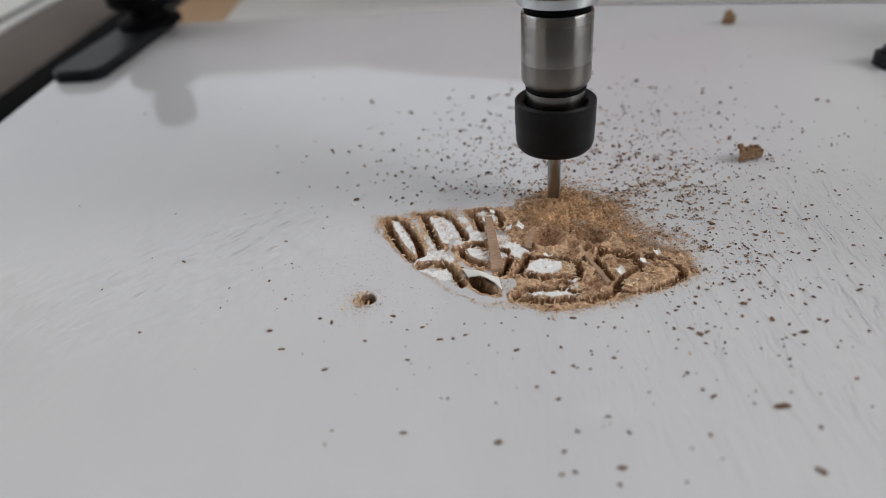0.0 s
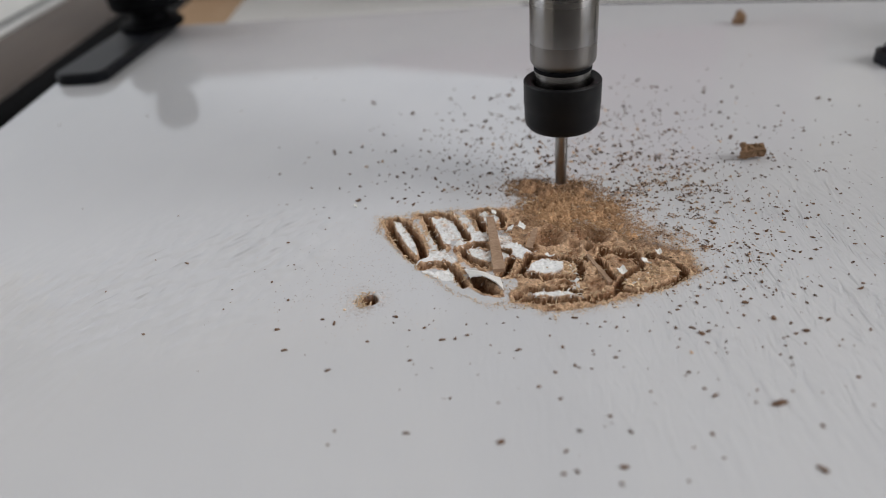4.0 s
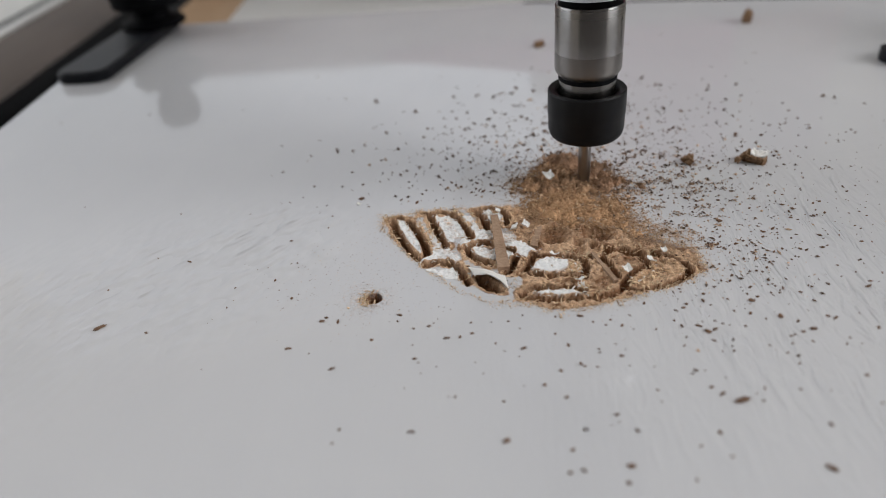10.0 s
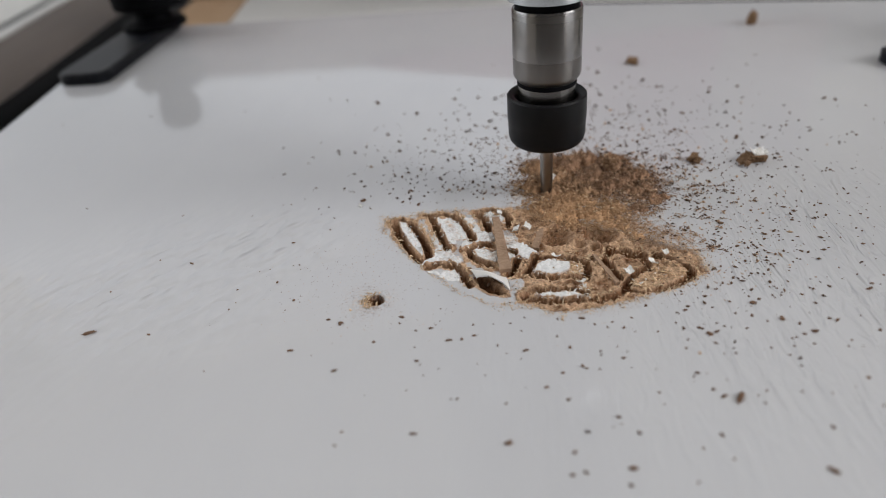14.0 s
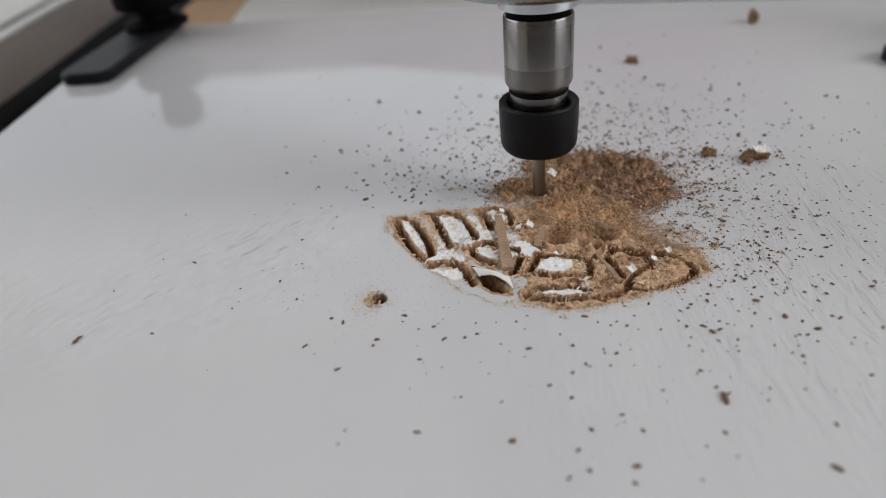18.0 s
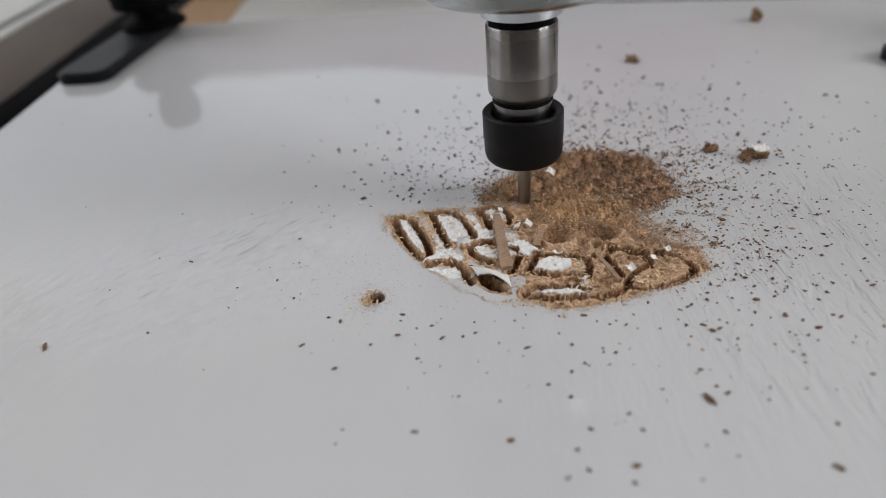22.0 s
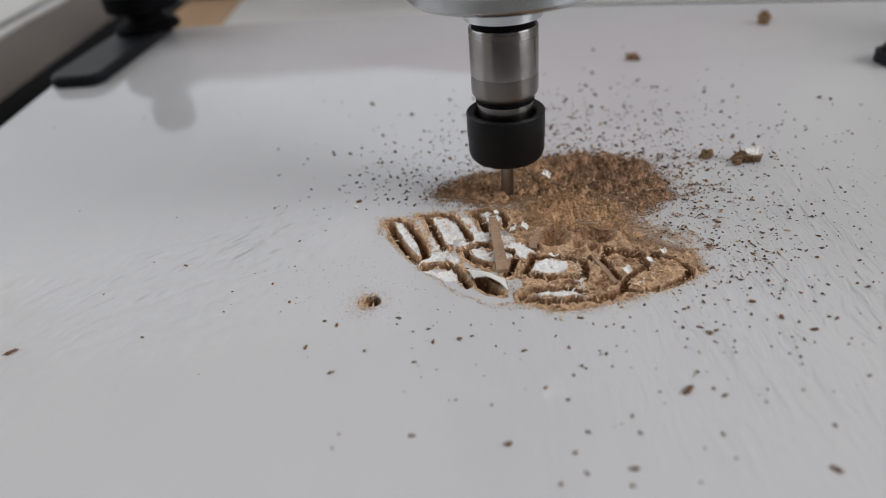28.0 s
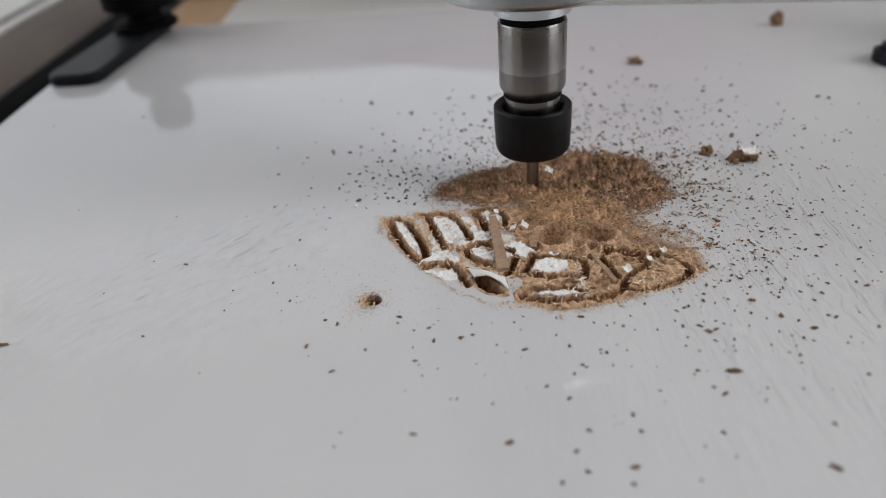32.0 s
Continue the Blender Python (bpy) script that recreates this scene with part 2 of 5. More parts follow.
ZINC = material("zinc_plate", (0.56, 0.58, 0.59), 0.26, 1.0, second=(0.46, 0.47, 0.48), scale=350, amount=0.5, bump=0.000006)
BLACK_OXIDE = material("black_oxide", (0.008, 0.008, 0.009), 0.45, 0.0, second=(0.013, 0.013, 0.013), scale=500, bump=0.00001)
RUBBER = material("black_rubber", (0.005, 0.005, 0.006), 0.6)
CARBIDE = material("carbide_bit", (0.33, 0.315, 0.30), 0.30, 1.0, second=(0.24, 0.225, 0.21), scale=600)
RUBBER.node_tree.nodes["Principled BSDF"].inputs["Specular IOR Level"].default_value = 0.05
BLACK_OXIDE.node_tree.nodes["Principled BSDF"].inputs["Specular IOR Level"].default_value = 0.14
BLACK_PLASTIC = material("black_plastic", (0.009, 0.010, 0.013), 0.34, second=(0.016, 0.017, 0.021), scale=600, bump=0.00002)
BLACK_PLASTIC.node_tree.nodes["Principled BSDF"].inputs["Specular IOR Level"].default_value = 0.13
RAIL_METAL = material("bronze_anodised_rail", (0.090, 0.067, 0.053), 0.55, 0.1, second=(0.074, 0.055, 0.044), scale=300, stretch=(1, 0.05, 1))
RAIL_EDGE = material("pale_rail_edge", (0.66, 0.66, 0.65), 0.4, second=(0.55, 0.55, 0.54), scale=200)
PLY = material("tan_plywood", (0.43, 0.295, 0.18), 0.65, second=(0.36, 0.22, 0.115), scale=120, stretch=(1, 0.12, 1), bump=0.0002)
BENCH = material("pale_bench", (0.62, 0.62, 0.60), 0.5, second=(0.54, 0.54, 0.52), scale=30)
# Dark tone for unseen surfaces added to darken the shaft's reflection.
DIM = material("mirrored_dark", (0.16, 0.155, 0.15), 0.8, second=(0.12, 0.115, 0.11), scale=20)
MAUVE = material("mauve_grey_plate", (0.36, 0.27, 0.265), 0.5, second=(0.23, 0.18, 0.175), scale=120)
SAGE = material("sage_grey_panel", (0.215, 0.21, 0.20), 0.5, second=(0.185, 0.18, 0.172), scale=120)
ROSE = material("rose_carriage", (0.30, 0.115, 0.17), 0.5, second=(0.26, 0.105, 0.155), scale=120)
WALL = material("plaster_wall", (0.72, 0.695, 0.63), 0.9, second=(0.66, 0.635, 0.575), scale=12, bump=0.001)
FLOOR = material("grey_floor", (0.30, 0.29, 0.28), 0.6, second=(0.22, 0.21, 0.2), scale=10)
CEIL = material("white_ceiling", (0.8, 0.8, 0.79), 0.9, second=(0.75, 0.75, 0.74), scale=8)

# ---- mesh helpers ----


def part(name, bm, mat, parent=None, label="", smooth=None):
    me = bpy.data.meshes.new(name)
    bm.to_mesh(me)
    bm.free()
    me.materials.append(mat)
    if smooth is not None:
        me.shade_smooth()
        me.set_sharp_from_angle(angle=radians(smooth))
    ob = new(name, me)
    if parent:
        ob.parent = parent
    if label:
        ob["label"] = label
    return ob


def box(bm, lo, hi, bevel=0.0):
    c = [(a + b) / 2 for a, b in zip(lo, hi)]
    s = [b - a for a, b in zip(lo, hi)]
    made = bmesh.ops.create_cube(bm, size=1, matrix=Matrix.Translation(c) @ Matrix.Diagonal((*s, 1)))
    if bevel:
        edges = list({e for v in made["verts"] for e in v.link_edges})
        bmesh.ops.bevel(bm, geom=edges, offset=bevel, segments=2, affect="EDGES", profile=0.5)
    return bm


def turned(profile, steps=72):
    """A lathe-turned solid about z from (radius, height) pairs."""
    bm = bmesh.new()
    rings = []
    for r, z in profile:
        if r < 1e-7:
            rings.append([bm.verts.new((0, 0, z))])
        else:
            rings.append([bm.verts.new((r * math.cos(2 * math.pi * k / steps), r * math.sin(2 * math.pi * k / steps), z)) for k in range(steps)])
    for a, b in zip(rings, rings[1:]):
        for k in range(steps):
            j = (k + 1) % steps
            if len(a) == 1 and len(b) > 1:
                bm.faces.new((a[0], b[k], b[j]))
            elif len(b) == 1 and len(a) > 1:
                bm.faces.new((a[k], b[0], a[j]))
            elif len(a) > 1:
                bm.faces.new((a[k], b[k], b[j], a[j]))
    bmesh.ops.recalc_face_normals(bm, faces=bm.faces)
    return bm


def empty(name, m=None):
    ob = new(name)
    ob.empty_display_size = 0.01
    if m is not None:
        ob.matrix_basis = m
    return ob


MM = 0.001

# ---- the room ----


def slab(name, lo, hi, mat, bevel=0.0):
    return tagged(part(name, box(bmesh.new(), lo, hi, bevel), mat), kind="structure")


def room():
    x0, x1, y0, y1, z0, z1 = -1.6, 1.6, -1.4, 2.0, -0.82, 1.7
    tagged(slab("floor", (x0 - .1, y0 - .1, z0 - .1), (x1 + .1, y1 + .1, z0), FLOOR), "worn grey concrete workshop floor", "floor")
    tagged(slab("ceiling", (x0 - .1, y0 - .1, z1), (x1 + .1, y1 + .1, z1 + .1), CEIL), "plain white painted workshop ceiling", "ceiling")
    # North wall; the opening is only for the added north lamp.
    bm = bmesh.new()
    box(bm, (x0 - .1, y1, z0), (x1 + .1, y1 + .1, 0.45))
    box(bm, (x0 - .1, y1, 1.55), (x1 + .1, y1 + .1, z1))
    box(bm, (x0 - .1, y1, 0.45), (-1.56, y1 + .1, 1.55))
    box(bm, (0.40, y1, 0.45), (x1 + .1, y1 + .1, 1.55))
    tagged(part("wall_north", bm, WALL), "pale plaster wall behind the machine, opened for an added lamp", "wall", kind="structure")
    # Unseen south wall, dark so that the shaft's middle mirrors dark.
    tagged(slab("wall_south", (x0 - .1, y0 - .1, z0), (x1 + .1, y0, z1), DIM), "unseen wall before the machine, made dark for the shaft to mirror", "wall")
    for name, xa, xb, ya, yb in (("wall_east", x1, x1 + .1, -1.10, 0.10), ("wall_west", x0 - .1, x0, -0.1, 1.3)):
        bm = bmesh.new()
        box(bm, (xa, y0, z0), (xb, y1, 0.2))
        box(bm, (xa, y0, 1.55), (xb, y1, z1))
        box(bm, (xa, y0, 0.2), (xb, ya, 1.55))
        box(bm, (xa, yb, 0.2), (xb, y1, 1.55))
        tagged(part(name, bm, WALL), "pale plaster wall with a wide window opening", "wall", kind="structure")


room()

# ---- machine bed ----
HALF = 0.155
RIGHT = 0.330
BACK = 0.357


def bench():
    b = tagged(empty("workbench", pose(0, 0.25, -0.82)), "pale workbench that carries the small router", "bench")
    part("bench_top", box(bmesh.new(), (-0.75, -0.55, 0.72), (0.75, 1.05, 0.76), 0.004), BENCH, b)
    for sx in (-0.68, 0.68):
        for sy in (-0.48, 0.98):
            part("leg", box(bmesh.new(), (sx - .03, sy - .03, 0), (sx + .03, sy + .03, 0.72), 0.003), BENCH, b)


def rail_curve(k):
    a = math.pi / 2 * k / 14
    return -0.300 + 0.060 * math.sin(a), 0.004 + 0.022 * math.cos(a)


def bed():
    o = tagged(empty("machine_bed", pose(0, 0.25, -0.06)), "plywood router bed between two bronze side rails", "machine bed")
    part("bed_plate", box(bmesh.new(), (-0.158, -0.35, 0.0), (0.36, 0.30, 0.042), 0.001), PLY, o, "tan plywood bed plate")
    part("pale_sheet", box(bmesh.new(), (-0.1175, 0.060, 0.0422), (0.329, 0.29, 0.0450), 0.0005), BENCH, o, "pale sheet behind the board")
    part("plywood_strip", box(bmesh.new(), (-0.158, 0.090, 0.0422), (-0.1180, 0.29, 0.0450), 0.0005), PLY, o, "bare tan plywood strip")
    bm = bmesh.new()
    profile = [(-0.308, 0.000), (-0.308, 0.026), (-0.300, 0.026)] + [rail_curve(k) for k in range(1, 9)]
    ends = [[bm.verts.new((x, y, max(z, 0.0))) for x, z in profile] for y in (-0.34, 0.75)]
    for k in range(len(profile) - 1):
        bm.faces.new((ends[0][k], ends[0][k + 1], ends[1][k + 1], ends[1][k]))
    bmesh.ops.recalc_face_normals(bm, faces=bm.faces)
    part("side_rail", bm, RAIL_METAL, o, "rounded bronze anodised side rail", 30)
    # Rail's lowest curve in black: its shade is put into the colour.
    bm = bmesh.new()
    shade_curve = [rail_curve(k) for k in range(8, 15)] + [(-0.240, 0.0)]
    ends = [[bm.verts.new((x + 0.0003, y, z)) for x, z in shade_curve] for y in (-0.34, 0.75)]
    for k in range(len(shade_curve) - 1):
        bm.faces.new((ends[0][k], ends[0][k + 1], ends[1][k + 1], ends[1][k]))
    bmesh.ops.recalc_face_normals(bm, faces=bm.faces)
    part("rail_shade", bm, RUBBER, o, "black strip painting the shade low on the side rail", 30)
    # Black sheet painting the dark shade between rail and board edge.
    part("gap_shade", box(bmesh.new(), (-0.2395, -0.34, 0.0), (-0.1585, 0.75, 0.012), 0.0005), RUBBER, o, "black sheet standing in for the shade beside the board")
    part("rail_edge", box(bmesh.new(), (-0.3190, -0.34, 0.002), (-0.3085, 0.75, 0.0280), 0.0008), RAIL_EDGE, o, "pale rail edge")
    part("seal_strip", box(bmesh.new(), (-0.3255, -0.34, 0.002), (-0.3193, 0.75, 0.0286), 0.0005), RUBBER, o, "dark seal strip")
    part("outer_ledge", box(bmesh.new(), (-0.52, -0.34, 0.002), (-0.3258, 0.75, 0.0284), 0.001), BENCH, o, "pale outer ledge")
    # Unseen plate added before the board to darken the shaft's reflection.
    part("dark_mirror_plate", box(bmesh.new(), (-0.157, -0.34, 0.0422), (0.329, -0.2005, 0.0440), 0.0005), DIM, o, "unseen dark plate added for the shaft to reflect")
    # Dark seam line at the board's back edge, drawn as a thin strip.
    seal = part("back_seam", box(bmesh.new(), (0, 0.0008, 0.0452), (0.292, 0.0046, 0.0598), 0.0003), RUBBER, o, "thin black strip drawing the dark seam behind the board")
    seal.matrix_basis = pose(0.050, BACK - 0.255, 0, 0, 0, math.degrees(math.atan2(-0.086, RIGHT - 0.0505)))
    part("end_panel", box(bmesh.new(), (0.079, 0.262, 0.0455), (0.45, 0.272, 0.170), 0.001), SAGE, o, "sage-grey end panel")
    plate = part("end_plate", box(bmesh.new(), (0, 0, 0.0455), (0.283, 0.010, 0.133), 0.001), MAUVE, o, "mauve-grey end plate")
    plate.matrix_basis = pose(-0.205, 0.266, 0, 0, 0, -3.6)


bench()
bed()

# ---- the painted board, with its engraved leaf ----
PX0, PX1, PY0, PY1 = -0.024, 0.064, 0.104, 0.164
STEP = 0.00018


def stroke(*pts):
    return [(a, b) for a, b in zip(pts, pts[1:])]


STROKES = []
STROKES += stroke((-12.1, 150.9), (-10.8, 145.5), (-9.1, 139.5), (-7.2, 134.8), (-5.5, 131.9), (-3.5, 133.7), (-4.3, 138.7), (-5.6, 143.8), (-7.7, 149.3), (-10.1, 151.1), (-12.1, 150.9))
STROKES += stroke((-4.6, 152.7), (-2.6, 152.0), (-1.5, 146.3), (-0.5, 141.1), (0.9, 136.3))
STROKES += stroke((-2.6, 152.0), (0.6, 152.3), (3.3, 151.0), (5.2, 145.7), (6.7, 140.9), (6.9, 138.8))
STROKES += stroke((8.8, 151.7), (10.2, 148.6), (11.0, 145.2), (11.1, 142.2))
STROKES += stroke((8.8, 152.0), (12.3, 152.2), (15.4, 150.8), (16.5, 147.2), (15.7, 144.1))
STROKES += stroke((11.4, 135.4), (9.4, 136.4), (7.5, 136.2), (5.4, 134.9), (6.3, 131.4), (8.4, 129.0), (10.5, 127.1))
STROKES += stroke((13.7, 133.0), (15.6, 132.0))
STROKES += stroke((15.9, 128.9), (14.9, 126.2), (13.6, 123.5))
STROKES += stroke((20.3, 129.8), (19.3, 127.2), (17.4, 124.0))
STROKES += stroke((-4.0, 128.9), (-1.7, 129.5), (0.8, 129.3), (2.7, 127.8), (3.7, 125.5), (3.9, 123.1), (5.0, 121.0))
STROKES += stroke((20.6, 129.1), (24.9, 128.9), (28.0, 127.9), (30.6, 125.9), (30.7, 123.2), (29.6, 120.8), (25.9, 121.0), (21.1, 121.7), (18.5, 123.0))
STROKES += stroke((28.3, 115.3), (25.0, 116.4), (20.3, 117.1), (17.4, 117.3), (15.6, 116.0), (15.9, 114.4), (17.9, 113.5), (24.1, 112.7), (28.7, 112.5), (33.3, 112.8), (36.8, 114.9))
STROKES += stroke((34.8, 126.8), (35.7, 123.3), (36.4, 119.3))
STROKES += stroke((37.5, 114.5), (40.5, 113.6), (44.4, 114.1), (48.1, 115.6), (51.3, 117.8), (52.0, 119.6), (51.2, 121.5), (49.7, 123.3), (47.9, 125.4), (46.4, 126.7))
STROKES += stroke((36.9, 115.6), (38.3, 118.4), (40.3, 120.6), (43.9, 122.4))
STROKES += stroke((36.2, 128.4), (39.5, 129.0), (43.4, 127.2), (44.1, 124.2))
STROKES += stroke((7.6, 121.0), (9.8, 119.4), (11.3, 117.4))


def cell_noise(x, y, size, seed):
    """Smooth value noise on a lattice of the given size, for arrays."""
    rng = np.random.RandomState(seed)
    table = rng.rand(256, 256)
    u, v = x / size + 1000.3, y / size + 1000.7
    i, j = np.floor(u).astype(int), np.floor(v).astype(int)
    fu, fv = u - i, v - j
    fu, fv = fu * fu * (3 - 2 * fu), fv * fv * (3 - 2 * fv)
    g = lambda a, b: table[a % 256, b % 256]
    return (g(i, j) * (1 - fu) + g(i + 1, j) * fu) * (1 - fv) + (g(i, j + 1) * (1 - fu) + g(i + 1, j + 1) * fu) * fv


def ridge_noise(x, y, size, seed, octaves=3):
    total, amp, out = 0.0, 1.0, 0.0
    for k in range(octaves):
        out = out + amp * (cell_noise(x, y, size / 2 ** k, seed + k) - 0.5)
        total += amp * 0.5
        amp *= 0.55
    return out / total


def smooth01(a, lo, hi):
    t = np.clip((a - lo) / (hi - lo), 0, 1)
    return t * t * (3 - 2 * t)


def cut_distance(x, y):
    """Distance in mm to the nearest tool stroke."""
    best = np.full(x.shape, 1e3)
    for (ax, ay), (bx, by) in STROKES:
        dx, dy = bx - ax, by - ay
        t = np.clip(((x - ax) * dx + (y - ay) * dy) / (dx * dx + dy * dy + 1e-9), 0, 1)
        best = np.minimum(best, np.hypot(x - ax - t * dx, y - ay - t * dy))
    return best


def leaf_inside(x, y):
    """Above zero inside the leaf's outline, in mm: an arched lens between two arcs."""
    u = (x - 20.5) / 34.5
    low = 109.2 + 2.6 * np.exp(-((x - 15.0) / 4.0) ** 2) + 21.0 * np.abs(u) ** 2.0 * np.where(u < 0, 1.75, 0.42)
    top = 153.5 - 1.0 * np.abs(u) - np.where(u > -0.1, 24.0 * np.clip(u + 0.1, 0, 2) ** 1.2, 0)
    side = 34.5 * (1 - np.abs(u))
    return np.minimum(np.minimum(y - low, top - y), side)


def region(*pts):
    return pts


# patches where white paint still stands, and patches of pale torn fibre
WHITE = [
    region((-10.8, 150.7), (-9.1, 150.4), (-8.0, 145.5), (-5.8, 140.7), (-4.1, 135.5), (-5.3, 134.2), (-7.4, 138.2), (-10.1, 145.9)),
    region((-1.6, 151.0), (0.2, 149.6), (3.0, 150.2), (5.1, 144.9), (6.2, 142.0), (5.9, 139.8), (3.5, 139.7), (2.2, 137.9), (0.7, 140.6), (-0.8, 146.4)),
    region((10.4, 150.0), (12.1, 150.8), (12.7, 148.2), (15.4, 149.4), (15.5, 146.6), (13.2, 146.4), (12.1, 145.3), (10.9, 147.1)),
    region((4.3, 137.5), (6.2, 140.2), (7.6, 141.3), (11.2, 141.4), (12.0, 139.0), (11.0, 136.7), (7.9, 137.4), (4.8, 135.7)),
    region((6.9, 135.4), (8.4, 136.1), (9.6, 133.5), (11.6, 132.7), (11.2, 129.2), (8.6, 130.8), (6.9, 132.7)),
    region((14.0, 139.7), (16.0, 138.6), (16.7, 135.9), (19.4, 133.8), (20.6, 131.4), (19.7, 129.0), (17.4, 129.8), (15.9, 133.1), (13.8, 135.2)),
    region((13.6, 130.9), (15.2, 131.4), (15.9, 129.2), (14.6, 128.2)),
    region((-4.9, 130.6), (-3.3, 133.2), (-1.5, 134.8), (1.2, 134.8), (2.4, 132.3), (3.3, 131.2), (2.9, 129.6), (-0.4, 130.4), (-3.5, 129.7)),
    region((-4.1, 127.4), (-1.2, 126.3), (2.1, 127.1), (3.5, 125.5), (3.0, 122.8), (1.1, 123.1), (-1.3, 125.0)),
    region((19.3, 124.6), (20.7, 126.8), (22.8, 127.6), (24.2, 128.7), (24.6, 126.8), (25.7, 126.5), (27.3, 126.4), (26.4, 123.7), (24.4, 122.7), (21.3, 122.5), (19.5, 123.2)),
    region((18.0, 115.0), (19.6, 116.4), (23.2, 116.6), (24.8, 115.0), (26.9, 113.9), (26.1, 112.6), (22.0, 113.1), (18.6, 113.8))]
PALE = [
    region((26.9, 126.5), (28.6, 126.0), (30.0, 124.2), (29.6, 121.4), (26.5, 121.9)),
    region((37.2, 114.5), (39.0, 118.3), (41.4, 120.0), (46.3, 122.5), (50.7, 120.9), (51.8, 118.6), (49.0, 115.7), (44.1, 113.5), (40.4, 112.6)),
    region((-7.2, 150.9), (-3.6, 145.8), (-0.7, 140.1), (0.4, 135.9), (-2.2, 134.9), (-3.1, 139.0), (-4.7, 144.7)),
    region((4.1, 151.7), (8.0, 149.0), (9.3, 144.7), (9.6, 141.5), (7.4, 141.3), (6.1, 146.6)),
    region((27.4, 118.2), (28.8, 117.6), (29.4, 113.1), (27.7, 112.4))]
HOLLOW = region((6.4, 123.2), (9.4, 122.9), (11.4, 119.3), (12.3, 115.9), (8.5, 117.5), (6.7, 119.9))


def region_depth(x, y, pts):
    """Signed distance in mm to a polygon's edge, above zero inside."""
    best = np.full(x.shape, 1e3)
    inside = np.zeros(x.shape, dtype=bool)
    for (ax, ay), (bx, by) in zip(pts, pts[1:] + pts[:1]):
        dx, dy = bx - ax, by - ay
        t = np.clip(((x - ax) * dx + (y - ay) * dy) / (dx * dx + dy * dy + 1e-9), 0, 1)
        best = np.minimum(best, np.hypot(x - ax - t * dx, y - ay - t * dy))
        if dy:
            inside ^= ((ay > y) != (by > y)) & (x < ax + (y - ay) * dx / dy)
    return np.where(inside, best, -best)


def heights(x, y):
    """Surface height in mm, and how bare, pale with fuzz and freshly torn the surface is, for points in mm."""
    jag = 0.32 * ridge_noise(x, y, 1.6, 11) + 0.09 * ridge_noise(x, y, 0.6, 17, 2)
    d = cut_distance(x, y) + jag
    inside = leaf_inside(x, y)
    near = smooth01(inside + 0.8 * ridge_noise(x, y, 1.1, 19), -0.5, 0.6)
    near = np.maximum(near, smooth01(1.55 - d + 0.7 * ridge_noise(x, y, 0.8, 21), 0.0, 0.5))
    low_left = (1 - smooth01(x, 13.0, 15.0)) * (1 - smooth01(y - 0.4 * (5 - x), 124.0, 127.0))
    near = near * smooth01(2.5 - 0.9 * low_left + 16.0 * smooth01(x, 15.5, 22.0) * smooth01(inside, -0.5, 1.0) + 0.8 * ridge_noise(x, y, 1.6, 22) - d, 0.0, 0.6)
    right = smooth01(x, 12.0, 24.0)
    wall = d + 0.07 * ridge_noise(x, y, 0.4, 25, 1)
    cut = 1 - smooth01(wall, 0.66 + 0.10 * right, 1.02 + 0.04 * right)
    floor = -3.5 + 0.9 * right + 0.45 * ridge_noise(x, y, 1.2, 23) + 0.35 * ridge_noise(x, y, 0.45, 29, 2)
    white = np.zeros_like(x)
    torn = 0.34 * ridge_noise(x, y, 1.3, 31) + 0.42 * ridge_noise(x, y, 0.6, 33, 2)
    for pts in WHITE:
        white = np.maximum(white, smooth01(region_depth(x, y, pts) + torn + 0.28, -0.06, 0.12))
    for pts in PALE[2:4]:
        white = np.maximum(white, smooth01(region_depth(x, y, pts) + 1.2 * ridge_noise(x, y, 1.3, 35, 2) + torn - 0.55, 0.0, 0.2))
    pale = np.zeros_like(x)
    for pts in PALE:
        pale = np.maximum(pale, smooth01(region_depth(x, y, pts) + torn, -0.3, 0.5))
    hollow = smooth01(region_depth(x, y, HOLLOW) + 0.3 * torn, -0.1, 0.7)
    bare_top = near * (1 - white)
    burr = np.exp(-((d - 1.15) / 0.30) ** 2) * np.clip(ridge_noise(x, y, 1.1, 41, 2) + 0.2, 0, 1) * (0.8 - 0.3 * right)
    rough_top = ((0.40 + 0.45 * right) * ridge_noise(x, y, 2.1, 43) + (0.22 + 0.16 * right) * ridge_noise(x, y, 0.7, 47, 2)) * bare_top
    sunk = -(0.15 + 0.15 * right) * bare_top
    lifted = white * (0.16 + 0.42 * ridge_noise(x, y, 1.8, 49) + 0.30 * ridge_noise(x, y, 0.7, 50, 2))
    top = burr * near + rough_top + sunk + lifted
    # Pits lose their pale fuzz: bare core, and shade put into the colour.
    pit_tone = np.zeros_like(x)
    for px, py, pr, deep in ((25.8, 136.9, 3.5, 2.2), (36.4, 136.4, 3.4, 2.0), (33.7, 130.9, 1.05, 2.2), (36.7, 129.7, 1.05, 2.2), (35.9, 120.2, 1.0, 1.6), (31.5, 133.4, 1.5, 0.7), (41.5, 126.0, 2.8, 0.9), (46.5, 125.4, 1.2, 1.0), (30.5, 120.0, 1.6, 0.5)):
        away = np.hypot(x - px, y - py) / pr + 0.10 * torn
        pit_tone = np.maximum(pit_tone, np.exp(-away ** 4) * min(deep / 2, 1.0))
        top = top + (0.32 * deep * np.exp(-((away - 1.3) / 0.22) ** 2) - deep * np.exp(-away ** 4)) * near
    top = top - 0.15 * smooth01(region_depth(x, y, PALE[1]) + torn, -0.6, 0.8)
    top = top - 0.15 * right * (1 - smooth01(inside, 1.2, 2.4)) * near
    top = top - 2.4 * hollow
    bare_top = np.maximum(bare_top, smooth01(region_depth(x, y, HOLLOW) + 0.5 * torn + 0.9, 0.0, 0.3))
